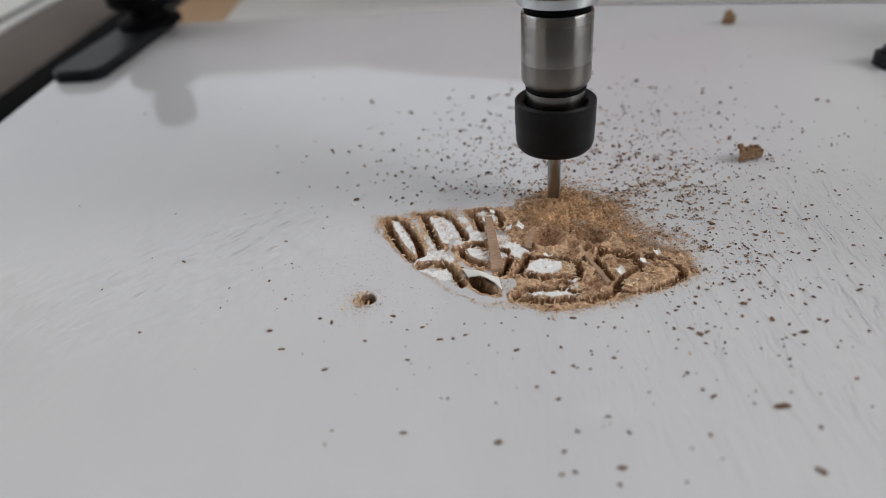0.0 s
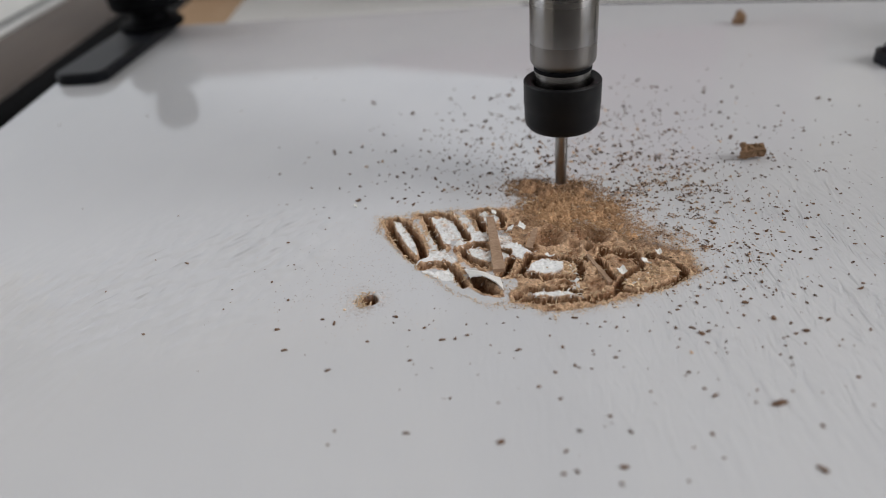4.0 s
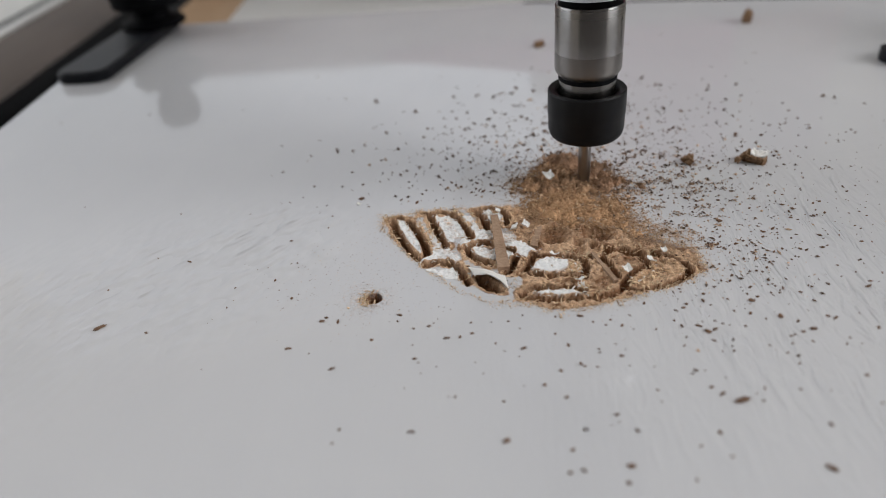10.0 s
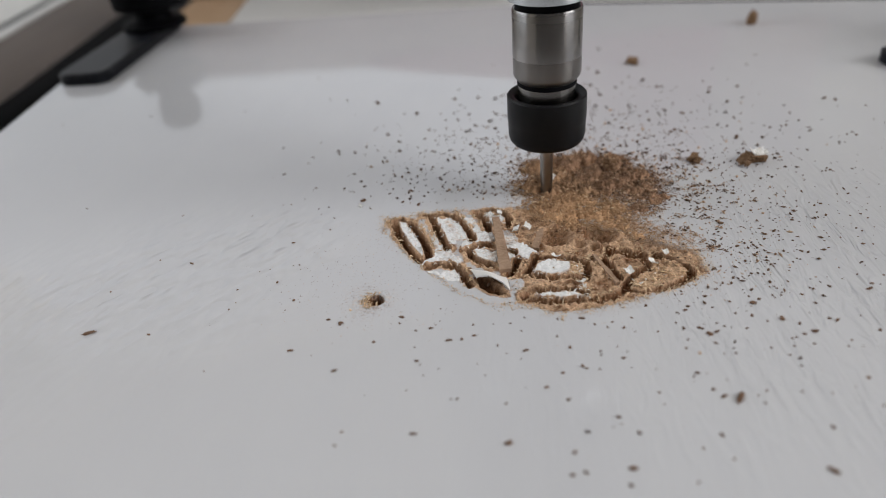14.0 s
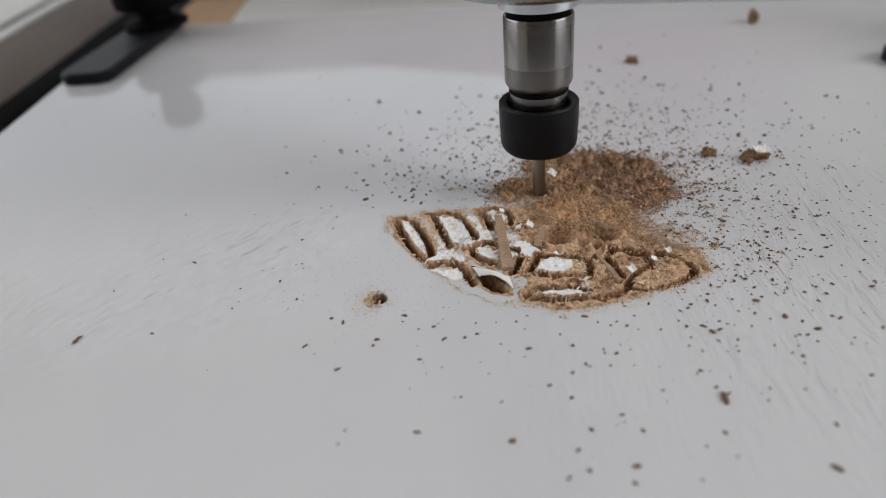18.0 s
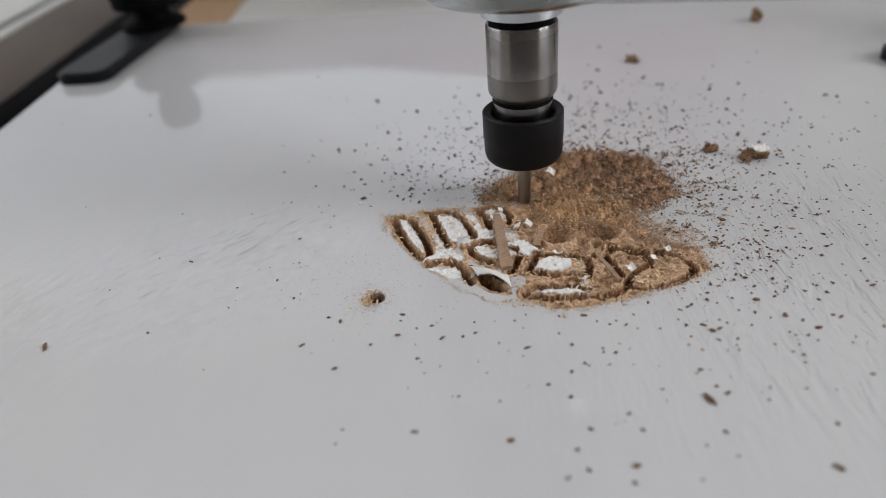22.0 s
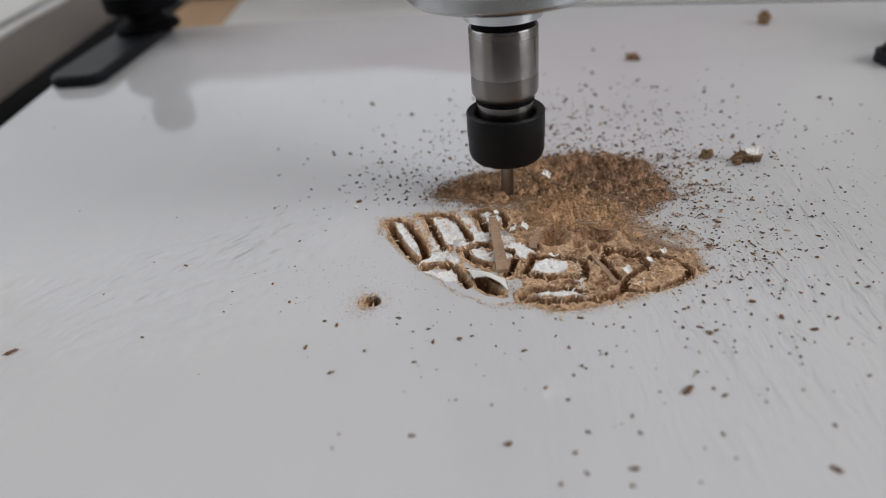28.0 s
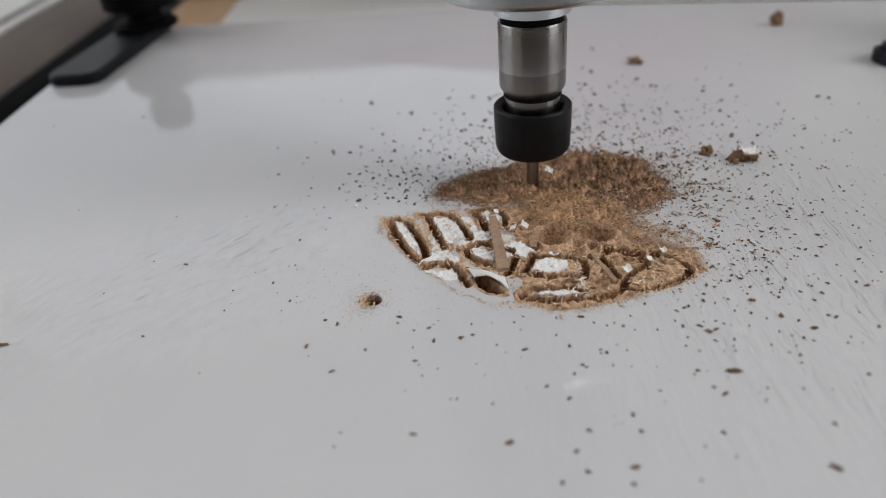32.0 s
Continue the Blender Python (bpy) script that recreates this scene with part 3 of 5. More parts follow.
    hole = np.hypot(x + 15.5, (y - 118.4) * 1.0) + 0.25 * ridge_noise(x, y, 0.8, 51)
    drilled = 1 - smooth01(hole, 1.45, 1.9)
    hole_rim = 0.25 * np.exp(-((hole - 2.4) / 0.4) ** 2) * np.clip(ridge_noise(x, y, 0.7, 53, 2) + 0.3, 0, 1)
    z = top * (1 - cut) + floor * cut + hole_rim + 1.5 * cut * (1 - cut) * (ridge_noise(x, y, 1.3, 73, 2) + 0.8 * ridge_noise(x, y, 0.5, 75, 2))
    z = z * (1 - drilled) - 5.0 * drilled
    bare = np.maximum(np.maximum((1 - smooth01(wall, 1.08, 1.28)), bare_top), smooth01(2.1 - hole, 0, 0.3))
    halo = np.exp(-np.clip(-inside, 0, 9) / 1.3) * (d < 6) * np.clip(0.6 * ridge_noise(x, y, 0.5, 61, 2) + 0.5 * ridge_noise(x, y, 2.5, 62) + 0.15, 0, 1) + np.exp(-np.clip(hole - 1.9, 0, 9) / (1.2 + 1.0 * (x < -15.5))) * np.clip(ridge_noise(x, y, 0.4, 63, 2) + 0.25, 0, 1)
    halo = halo * (1 - near * white) * (1 - 0.8 * low_left * (x > -9))
    bare = np.clip(np.maximum(bare, halo), 0, 1)
    # Fuzz stops at groove walls and hollow: darker core fibre plus painted-in shade.
    fuzz_tone = np.clip(smooth01(wall, 0.72 + 0.23 * right, 1.12) * (1 - smooth01(2.2 - hole, 0, 0.4)) * (0.60 - 0.08 * right + 1.1 * np.exp(-((d - 1.25) / 0.35) ** 2) * (0.6 + ridge_noise(x, y, 0.7, 65, 2)) + 0.6 * ridge_noise(x, y, 1.4, 67) + 0.9 * ridge_noise(x, y, 2.8, 68, 2)), 0, 1)
    fuzz_tone = np.clip(fuzz_tone + pale * (0.95 + 0.7 * ridge_noise(x + 0.6 * y, y * 2.2, 1.6, 69, 2)) * smooth01(wall, 0.72 + 0.23 * right, 1.12), 0, 1) * (1 - hollow)
    fuzz_tone = fuzz_tone * (1 - 0.75 * pit_tone)
    fresh = white * (1 - hollow)
    # settle to flat at the patch's border
    edge = np.minimum(np.minimum(x - PX0 * 1e3, PX1 * 1e3 - x), np.minimum(y - PY0 * 1e3, PY1 * 1e3 - y))
    z = z * smooth01(edge, 0.0, 0.5)
    return z, bare, fuzz_tone, fresh


def board():
    nx, ny = int(round((PX1 - PX0) / STEP)), int(round((PY1 - PY0) / STEP))
    gx, gy = np.linspace(PX0, PX1, nx + 1), np.linspace(PY0, PY1, ny + 1)
    X, Y = np.meshgrid(gx, gy)
    z, bare, fuzz_tone, fresh = heights(X * 1e3, Y * 1e3)
    co = np.stack([X, Y, z * MM], axis=-1).reshape(-1, 3)
    idx = np.arange((nx + 1) * (ny + 1)).reshape(ny + 1, nx + 1)
    quads = np.stack([idx[:-1, :-1], idx[:-1, 1:], idx[1:, 1:], idx[1:, :-1]], axis=-1).reshape(-1, 4)
    # the plain board round the engraved field: top ring, sides and underside
    x0, x1, y0, y1, t = -HALF + 0.0005, RIGHT - 0.0005, 0.050, BACK, -0.0178
    outer = [(x0, y0, 0), (x1, y0, 0), (x1, y1 - 0.091, 0), (0.050, y1 - 0.005, 0), (x0, y1 + 0.018, 0)]
    n0 = len(co)
    co = np.vstack([co, np.array(outer), np.array([(a, b, t) for a, b, _ in outer])])
    O = [n0 + k for k in range(10)]
    row_lo, row_hi = idx[0, :], idx[-1, :]
    col_lo, col_hi = idx[:, 0], idx[:, -1]
    me = bpy.data.meshes.new("painted_board")
    polys = [tuple(q) for q in quads.tolist()]
    polys.append((O[0], O[1], *row_lo[::-1].tolist()))
    polys.append((O[1], O[2], *col_hi[::-1].tolist()))
    polys.append((O[2], O[3], O[4], *row_hi.tolist()))
    polys.append((O[4], O[0], *col_lo.tolist()))
    for k in range(5):
        j = (k + 1) % 5
        polys.append((O[j], O[k], O[k + 5], O[j + 5]))
    polys.append((O[5], O[9], O[8], O[7], O[6]))
    me.from_pydata(co.tolist(), [], polys)
    for name, values in (("bare", bare), ("fuzz_tone", fuzz_tone), ("fresh", fresh)):
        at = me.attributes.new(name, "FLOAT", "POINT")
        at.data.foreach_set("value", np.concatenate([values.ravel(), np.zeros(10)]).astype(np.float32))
    me.materials.append(PAINT)
    smooth = np.ones(len(polys), dtype=bool)
    smooth[len(quads):] = False
    me.polygons.foreach_set("use_smooth", smooth)
    me.update()
    return tagged(new("painted_board", me), "brush-painted white fibreboard with a leaf engraved into it", "board")


board()


# ---- clamps ----


def clamp(m, label, w=0.0110, ln=0.088, thick=0.0048, knob_at=(0.004, 0.072)):
    c = tagged(empty("hold_down_clamp", m), label, "clamp", "clamps on the board")
    bm = bmesh.new()
    pts = []
    r = 0.006
    for cx, cy, s0 in ((w - r, ln - r, 0), (-w + r, ln - r, 1), (-w + r, r, 2), (w - r, r, 3)):
        for a in range(5):
            ang = math.pi / 2 * s0 + math.pi / 8 * a
            pts.append((cx + r * math.cos(ang), cy + r * math.sin(ang)))
    lo = [bm.verts.new((x, y, 0.0002)) for x, y in pts]
    hi = [bm.verts.new((x, y, thick)) for x, y in pts]
    bm.faces.new(hi)
    bm.faces.new(lo[::-1])
    for k in range(len(pts)):
        j = (k + 1) % len(pts)
        bm.faces.new((lo[k], lo[j], hi[j], hi[k]))
    top = [e for e in bm.edges if all(v.co.z > 0.004 for v in e.verts)]
    bmesh.ops.bevel(bm, geom=top, offset=min(0.0009 + (thick - 0.0048) * 0.9, 0.003), segments=3, affect="EDGES")
    part("clamp_bar", bm, BLACK_PLASTIC, c, "flat black clamp bar with rounded ends", 40)
    k = part("knob", turned([(0, 0.0050), (0.0148, 0.0050), (0.0152, 0.0056), (0.0152, 0.0072), (0.0140, 0.0080), (0.0090, 0.0086), (0.0080, 0.0125), (0.0125, 0.0138), (0.0172, 0.0152), (0.0176, 0.0225), (0.0160, 0.0245), (0.005, 0.0250), (0.005, 0.0300), (0.0085, 0.0305), (0.0105, 0.034), (0.0105, 0.043), (0.009, 0.046), (0, 0.0465)], 40), RUBBER, c, "black clamp knob", 35)
    k.location = (*knob_at, thick - 0.0048)
    part("bolt", turned([(0.0035, -0.01), (0.0035, 0.0052), (0, 0.0052)], 20), BLACK_OXIDE, c, smooth=35).location = (*knob_at, thick - 0.0048)


clamp(pose(-0.1430, 0.2850, 0, 0, 0, -5.5), "flat black hold-down clamp with a black knob on the board's edge")
clamp(pose(0.1558, 0.2275, 0, 0, 0, -86), "thick black hold-down clamp lying on the white board", 0.0075, 0.090, 0.0062, (0.0, 0.070))

# ---- the router spindle ----


def spindle():
    s = tagged(empty("router_spindle", pose(0.03, 0.154, 0.027)), "steel router spindle with black collet nut and thin milling bit", "router spindle")
    m = MM
    shaft = part("shaft", turned([(6.9 * m, 4.0 * m), (7.2 * m, 4.4 * m), (7.75 * m, 5.1 * m), (7.95 * m, 5.8 * m), (7.95 * m, 9.8 * m)], 96), STEEL_WORN, s, "worn lower shaft", 30)
    part("shaft_sleeve", turned([(7.95 * m, 9.8 * m), (7.97 * m, 9.82 * m), (7.97 * m, 20.4 * m), (7.75 * m, 20.8 * m), (6.2 * m, 20.8 * m)], 96), STEEL, shaft, "bright ground steel sleeve", 30)
    part("shaft_ring", turned([(6.7 * m, 3.0 * m), (7.0 * m, 3.1 * m), (7.0 * m, 4.0 * m), (6.8 * m, 4.1 * m)], 96), RUBBER, shaft, "dark groove ring", 30)
    part("shaft_neck", turned([(6.6 * m, 3.1 * m), (6.75 * m, 2.9 * m), (6.75 * m, -7 * m)], 96), BRIGHT, shaft, "polished neck", 30)
    part("seal_gap", turned([(7.3 * m, 20.5 * m), (7.3 * m, 23.2 * m)], 64), RUBBER, shaft, "black gap below the flange", 30)
    nut = part("collet_nut", turned([(6.85 * m, -1.6 * m), (7.2 * m, -0.5 * m), (7.6 * m, 0.1 * m), (8.0 * m, 0.35 * m), (9.2 * m, 0.55 * m), (9.5 * m, 0.2 * m), (9.5 * m, -5.6 * m), (9.40 * m, -5.8 * m), (9.32 * m, -9.6 * m), (9.0 * m, -10.8 * m), (8.4 * m, -11.5 * m), (7.5 * m, -11.8 * m), (3.2 * m, -11.8 * m), (2.6 * m, -11.0 * m), (1.5 * m, -11.0 * m)], 96), BLACK_OXIDE, shaft, "black collet nut", 40)
    bit = part("milling_bit", turned([(1.59 * m, -10 * m), (1.59 * m, -22.5 * m), (1.5 * m, -23 * m), (1.42 * m, -28.6 * m), (1.0 * m, -29.4 * m), (0, -29.6 * m)], 32), CARBIDE, shaft, "thin carbide milling bit", 40)
    part("end_flange", turned([(8.0 * m, 22.6 * m), (8.3 * m, 22.4 * m), (8.9 * m, 22.6 * m), (9.2 * m, 24.6 * m), (10.2 * m, 25.6 * m), (18.2 * m, 26.9 * m), (20.4 * m, 27.5 * m), (21.3 * m, 28.5 * m), (21.4 * m, 31.0 * m), (20.6 * m, 31.8 * m), (17 * m, 32.0 * m)], 96), ZINC, s, "dull zinc end flange", 35)
    part("motor_body", turned([(17 * m, 32.2 * m), (20.0 * m, 32.4 * m), (20.5 * m, 34 * m), (20.5 * m, 128 * m), (20 * m, 131 * m), (0, 131 * m)], 72), BLACK_OXIDE, s, "dark motor body", 35)
    part("motor_clamp", box(bmesh.new(), (-0.034, -0.026, 0.085), (0.034, 0.236, 0.125), 0.016), BENCH, s, "pale motor bracket")
    part("carriage_plate", box(bmesh.new(), (0.044, 0.236, 0.006), (0.142, 0.248, 0.056), 0.002), ROSE, s, "rose-grey lower carriage plate")
    # Unseen extra plate: steps down the rose reflection's edge on the board.
    part("mirror_edge_plate", box(bmesh.new(), (0.1424, 0.238, 0.006), (0.205, 0.247, 0.098), 0.002), MAUVE, s, "added mauve-grey plate softening the carriage's mirrored edge")
    foot = box(bmesh.new(), (-0.064, 0.238, 0.006), (0.0435, 0.247, 0.031), 0.004)
    for v in foot.verts:
        if v.co.x < -0.05 and v.co.z > 0.015:
            v.co.z -= 0.017
    part("carriage_foot", foot, ROSE, s, "rose-grey sloping foot of the carriage")
    part("carriage_back", box(bmesh.new(), (0.044, 0.236, 0.0562), (0.142, 0.248, 0.098), 0.002), ROSE, s, "rose-grey upper carriage plate")
    return s, shaft


SPINDLE, SHAFT = spindle()


# ---- sawdust, chips and flakes ----


def shard(verts, faces, rng, centre, size, flat=0.5, long=1.6):
    """An irregular splinter of eight faces, lying at any turn."""
    a, b = rng.uniform(0, 2 * math.pi), rng.uniform(-0.35, 0.35)
    ca, sa = math.cos(a), math.sin(a)
    base = len(verts)
    for px, py, pz in ((1, 0, 0), (-1, 0, 0), (0, 1, 0), (0, -1, 0), (0, 0, 1), (0, 0, -1)):
        j = rng.uniform(0.65, 1.2)
        x, y, z = px * size * long * j, py * size * 0.7 * j, pz * size * flat * j
        z += x * b
        verts.append((centre[0] + x * ca - y * sa, centre[1] + x * sa + y * ca, centre[2] + z))
    for f in ((0, 2, 4), (2, 1, 4), (1, 3, 4), (3, 0, 4), (2, 0, 5), (1, 2, 5), (3, 1, 5), (0, 3, 5)):
        faces.append(tuple(base + k for k in f))


def tongue(verts, faces, rng, foot, size):
    """A torn, curled tongue of skin: a tapering strip of three bends with some thickness."""
    turn, lean, wide, thick = rng.uniform(0, 6.3), rng.uniform(0.2, 1.2), size * rng.uniform(0.14, 0.5), 0.00004
    ca, sa = math.cos(turn), math.sin(turn)
    u, z, base = 0.0, 0.0, len(verts)
    for k in range(4):
        w = wide * (1.0, 0.9, 0.6, 0.15)[k] * rng.uniform(0.75, 1.2)
        for v, t in ((-w, 0), (w, 0), (w, thick), (-w, thick)):
            verts.append((foot[0] + u * ca - v * sa, foot[1] + u * sa + v * ca, foot[2] + z + t))
        u, z = u + size * 0.95 * math.cos(lean), z + size * 0.95 * math.sin(lean)
        lean -= rng.uniform(0.1, 0.9)
    for q in range(3):
        for w in range(4):
            faces.append((base + 4 * q + w, base + 4 * q + (w + 1) % 4, base + 4 * q + 4 + (w + 1) % 4, base + 4 * q + 4 + w))
    faces.append((base + 3, base + 2, base + 1, base))
    faces.append((base + 12, base + 13, base + 14, base + 15))


def mesh_of(name, verts, faces, mat, smooth=False):
    me = bpy.data.meshes.new(name)
    me.from_pydata(verts, [], faces)
    me.materials.append(mat)
    if smooth:
        me.shade_smooth()
    return new(name, me)


def dust_clump(seed, x, y, radius, height, fine=False):
    """A loose heap of fibrous sawdust, pitted on top and ragged at its brim, with tufts and grains straying round it; x, y, radius and height in mm."""
    rng = random.Random(seed)
    step = 0.22
    n = int(radius * 2.7 / step)
    g = (np.arange(n + 1) - n / 2) * step
    X, Y = np.meshgrid(g, g)
    ang = np.arctan2(Y, X)
    wob = 1 + 0.18 * np.sin(2 * ang + seed) + 0.12 * np.sin(3 * ang + 2.1 * seed) + 0.08 * np.sin(5 * ang + 0.7 * seed)
    d = np.hypot(X, Y) / (radius * wob)
    ox, oy = X + x, Y + y
    rise = 0.55 if fine else min(0.75 + height * 0.14, 1.15)
    z = height * (np.exp(-2.2 * d ** 2) - 0.11)
    z = z + rise * (0.80 * ridge_noise(ox, oy, 2.9, 71, 2) + 0.70 * ridge_noise(ox, oy, 1.35, 79, 2)) + 0.55 * ridge_noise(ox, oy, 0.75, 85 + seed, 2)
    z = z - rise * 1.5 * np.clip(ridge_noise(ox, oy, 1.9, 55, 3) - 0.16, 0, 1) - 0.95 * np.clip(ridge_noise(ox, oy, 0.95, 57, 2) - 0.15, 0, 1)
    z = z - smooth01(d, 0.40, 1.10) * np.clip(1.15 * ridge_noise(ox, oy, 2.0, 97, 4) + 0.42, 0, 1.4)
    z = np.where(d > 1.12, z - (d - 1.12) * 5, z)
    idx = np.arange(X.size).reshape(X.shape)
    quads = np.stack([idx[:-1, :-1], idx[:-1, 1:], idx[1:, 1:], idx[1:, :-1]], axis=-1).reshape(-1, 4)
    keep = z.ravel()[quads].max(axis=1) > -0.05
    quads = quads[keep]
    used = np.unique(quads)
    remap = -np.ones(X.size, dtype=int)
    remap[used] = np.arange(len(used))
    verts = [(a * MM, b * MM, max(c, -0.4) * MM) for a, b, c in np.stack([X.ravel(), Y.ravel(), z.ravel()], axis=-1)[used].tolist()]
    faces = [tuple(q) for q in remap[quads].tolist()]

    def top_at(u, v):
        i, j = min(max(int(u / step + n / 2 + 0.5), 0), n), min(max(int(v / step + n / 2 + 0.5), 0), n)
        return max(z[j, i], 0.03)

    # fibres lying on the heap
    for _ in range(int(34.0 * radius * radius)):
        r, a = radius * math.sqrt(rng.random()) * 1.12, rng.uniform(0, 2 * math.pi)
        u, v = r * math.cos(a), r * math.sin(a)
        shard(verts, faces, rng, (u * MM, v * MM, top_at(u, v) * MM + 0.00007), rng.uniform(0.035, 0.10 if fine else 0.13) * MM, 0.6, rng.choice((1.2, 2.0, 3.4, 5.0)))
    # tufts at the brim, thinning outwards
    for _ in range(int((3.2 if fine else 5.5) * radius * radius)):
        r, a, spread = radius * (0.78 + min(rng.expovariate(2.7), 1.1)), rng.uniform(0, 2 * math.pi), rng.uniform(0.12, 0.42)
        cu, cv = r * math.cos(a), r * math.sin(a)
        for _ in range(int(3 + 26 * spread)):
            u, v = rng.gauss(cu, spread * 1.3), rng.gauss(cv, spread)
            shard(verts, faces, rng, (u * MM, v * MM, (rng.uniform(0.02, 0.5 * spread + 0.05) + 0.5 * top_at(u, v)) * MM), rng.uniform(0.05, 0.13) * MM, 0.6, rng.choice((1.0, 1.8, 3.0)))
    # single grains farther out
    for _ in range(int(30.0 * radius * radius)):
        r, a = radius * (0.78 + rng.expovariate(2.2)), rng.uniform(0, 2 * math.pi)
        shard(verts, faces, rng, (r * math.cos(a) * MM, r * math.sin(a) * MM, 0.00006), min(0.04 + rng.expovariate(1 / 0.07), 0.30) * MM, 0.6, rng.choice((1.2, 1.5, 2.2)))
    split = len(faces)
    # curled shavings
    for _ in range(int(0.5 * radius * radius)):
        r, a = radius * math.sqrt(rng.random()), rng.uniform(0, 2 * math.pi)
        u, v = r * math.cos(a), r * math.sin(a)
        top, turn, bend, rad, wide = top_at(u, v), rng.uniform(0, 6.3), rng.uniform(1.6, 3.6), rng.uniform(0.2, 0.5), rng.uniform(0.05, 0.15)
        base = len(verts)
        for q in range(5):
            e = -bend / 2 + bend * q / 4
            cu, cz = rad * math.sin(e) * 1.5, rad * (math.cos(e) - math.cos(bend / 2)) + top
            for w, t in ((-wide, 0.0), (wide, 0.0), (wide, 0.07), (-wide, 0.07)):
                verts.append(((u + cu * math.cos(turn) - w * math.sin(turn)) * MM, (v + cu * math.sin(turn) + w * math.cos(turn)) * MM, (cz + t) * MM))
        for q in range(4):
            for w in range(4):
                faces.append((base + 4 * q + w, base + 4 * q + (w + 1) % 4, base + 4 * q + 4 + (w + 1) % 4, base + 4 * q + 4 + w))
    ob = mesh_of("sawdust_heap", verts, faces, FINE if fine else RED_DUST if x + 0.5 * (y - 160) > 40 else DUST)
    ob.data.materials.append(CHIP)
    ob.data.materials.append(CREAM)
    index = np.zeros(len(faces), dtype=np.int32)
    for k in range(len(quads), split, 8):
        pick = rng.random()
        index[k:k + 8] = 1 if pick < (0.08 if fine else 0.11) else 2 if pick < 0.17 else 0
    for k in range(split, len(faces), 16):
        index[k:k + 16] = 2 if rng.random() < 0.4 else 0
    ob.data.polygons.foreach_set("material_index", index)
    ob.location = (x * MM, y * MM, 0)
    return tagged(ob, "loose heap of fine brown sawdust round the milling bit", "sawdust", "sawdust heaps at the cut", "stuff")


STILL_HEAPS = ((31, 152, 7.5, 1.6), (36.5, 145.5, 6, 1.3), (27.5, 147, 5.0, 1.2), (42, 144, 4, 0.8), (42.5, 139.5, 3.0, 0.7), (32, 146, 5, 0.8), (25, 152, 4.5, 1.1), (42, 149, 4.5, 0.9), (34, 154, 6, 1.2), (39.5, 141.5, 3.2, 0.5), (44.8, 135.5, 3.0, 0.4))
LATE_HEAPS = (
    (1.8, 29, 158.5, 5, 1.5), (2.8, 37, 158.5, 5, 1.5), (4.0, 24.5, 162, 5, 2.0), (4.5, 31, 167, 6, 3.2), (5.0, 41, 166, 6, 3.0), (5.4, 44, 159, 5, 1.6),
    (11.5, 49, 146, 3.0, 0.5), (11.0, 52, 152, 4.2, 0.9), (17.6, 56, 152, 3.4, 0.6),
    (4.2, 34, 162, 8.5, 1.3), (12.0, 47, 162, 8, 1.3), (18.5, 22, 161, 7, 1.1), (25.6, 13, 163, 7, 1.0),
    (10.6, 49, 156, 4.5, 1.4), (8.9, 36, 173, 5.5, 3.4), (10.2, 52, 157, 4.5, 1.4), (11.3, 47, 171, 5.5, 3.4), (12.4, 53, 163, 4.4, 1.7), (13.2, 28, 173, 5, 2.6), (14.0, 41, 175, 5, 3.0),
    (15.2, 20, 162, 5, 1.7), (15.8, 55.5, 158, 4.0, 1.0), (17.2, 17, 159, 4.5, 1.4), (18.0, 49.5, 149.5, 3.6, 0.7), (20.2, 14.5, 157, 4, 1.1), (16.4, 54, 169, 4.2, 1.6), (22.3, 22, 170, 5, 2.2),
    (24.4, 11, 162, 4.5, 1.5), (26.0, 6.5, 164, 4.5, 1.5), (26.5, 12, 168, 5, 1.7), (26.9, 3, 162.5, 3.6, 1.0), (29.3, 25, 157, 5.5, 1.9), (30.2, 33, 158, 5.5, 1.9), (31.0, 17, 170, 4.5, 1.6))

for k, (x, y, r, hgt) in enumerate(STILL_HEAPS):
    dust_clump(k + 1, x, y, r, hgt, True)
HEAPS = [(t, dust_clump(40 + k, x, y, r, hgt)) for k, (t, x, y, r, hgt) in enumerate(LATE_HEAPS)]


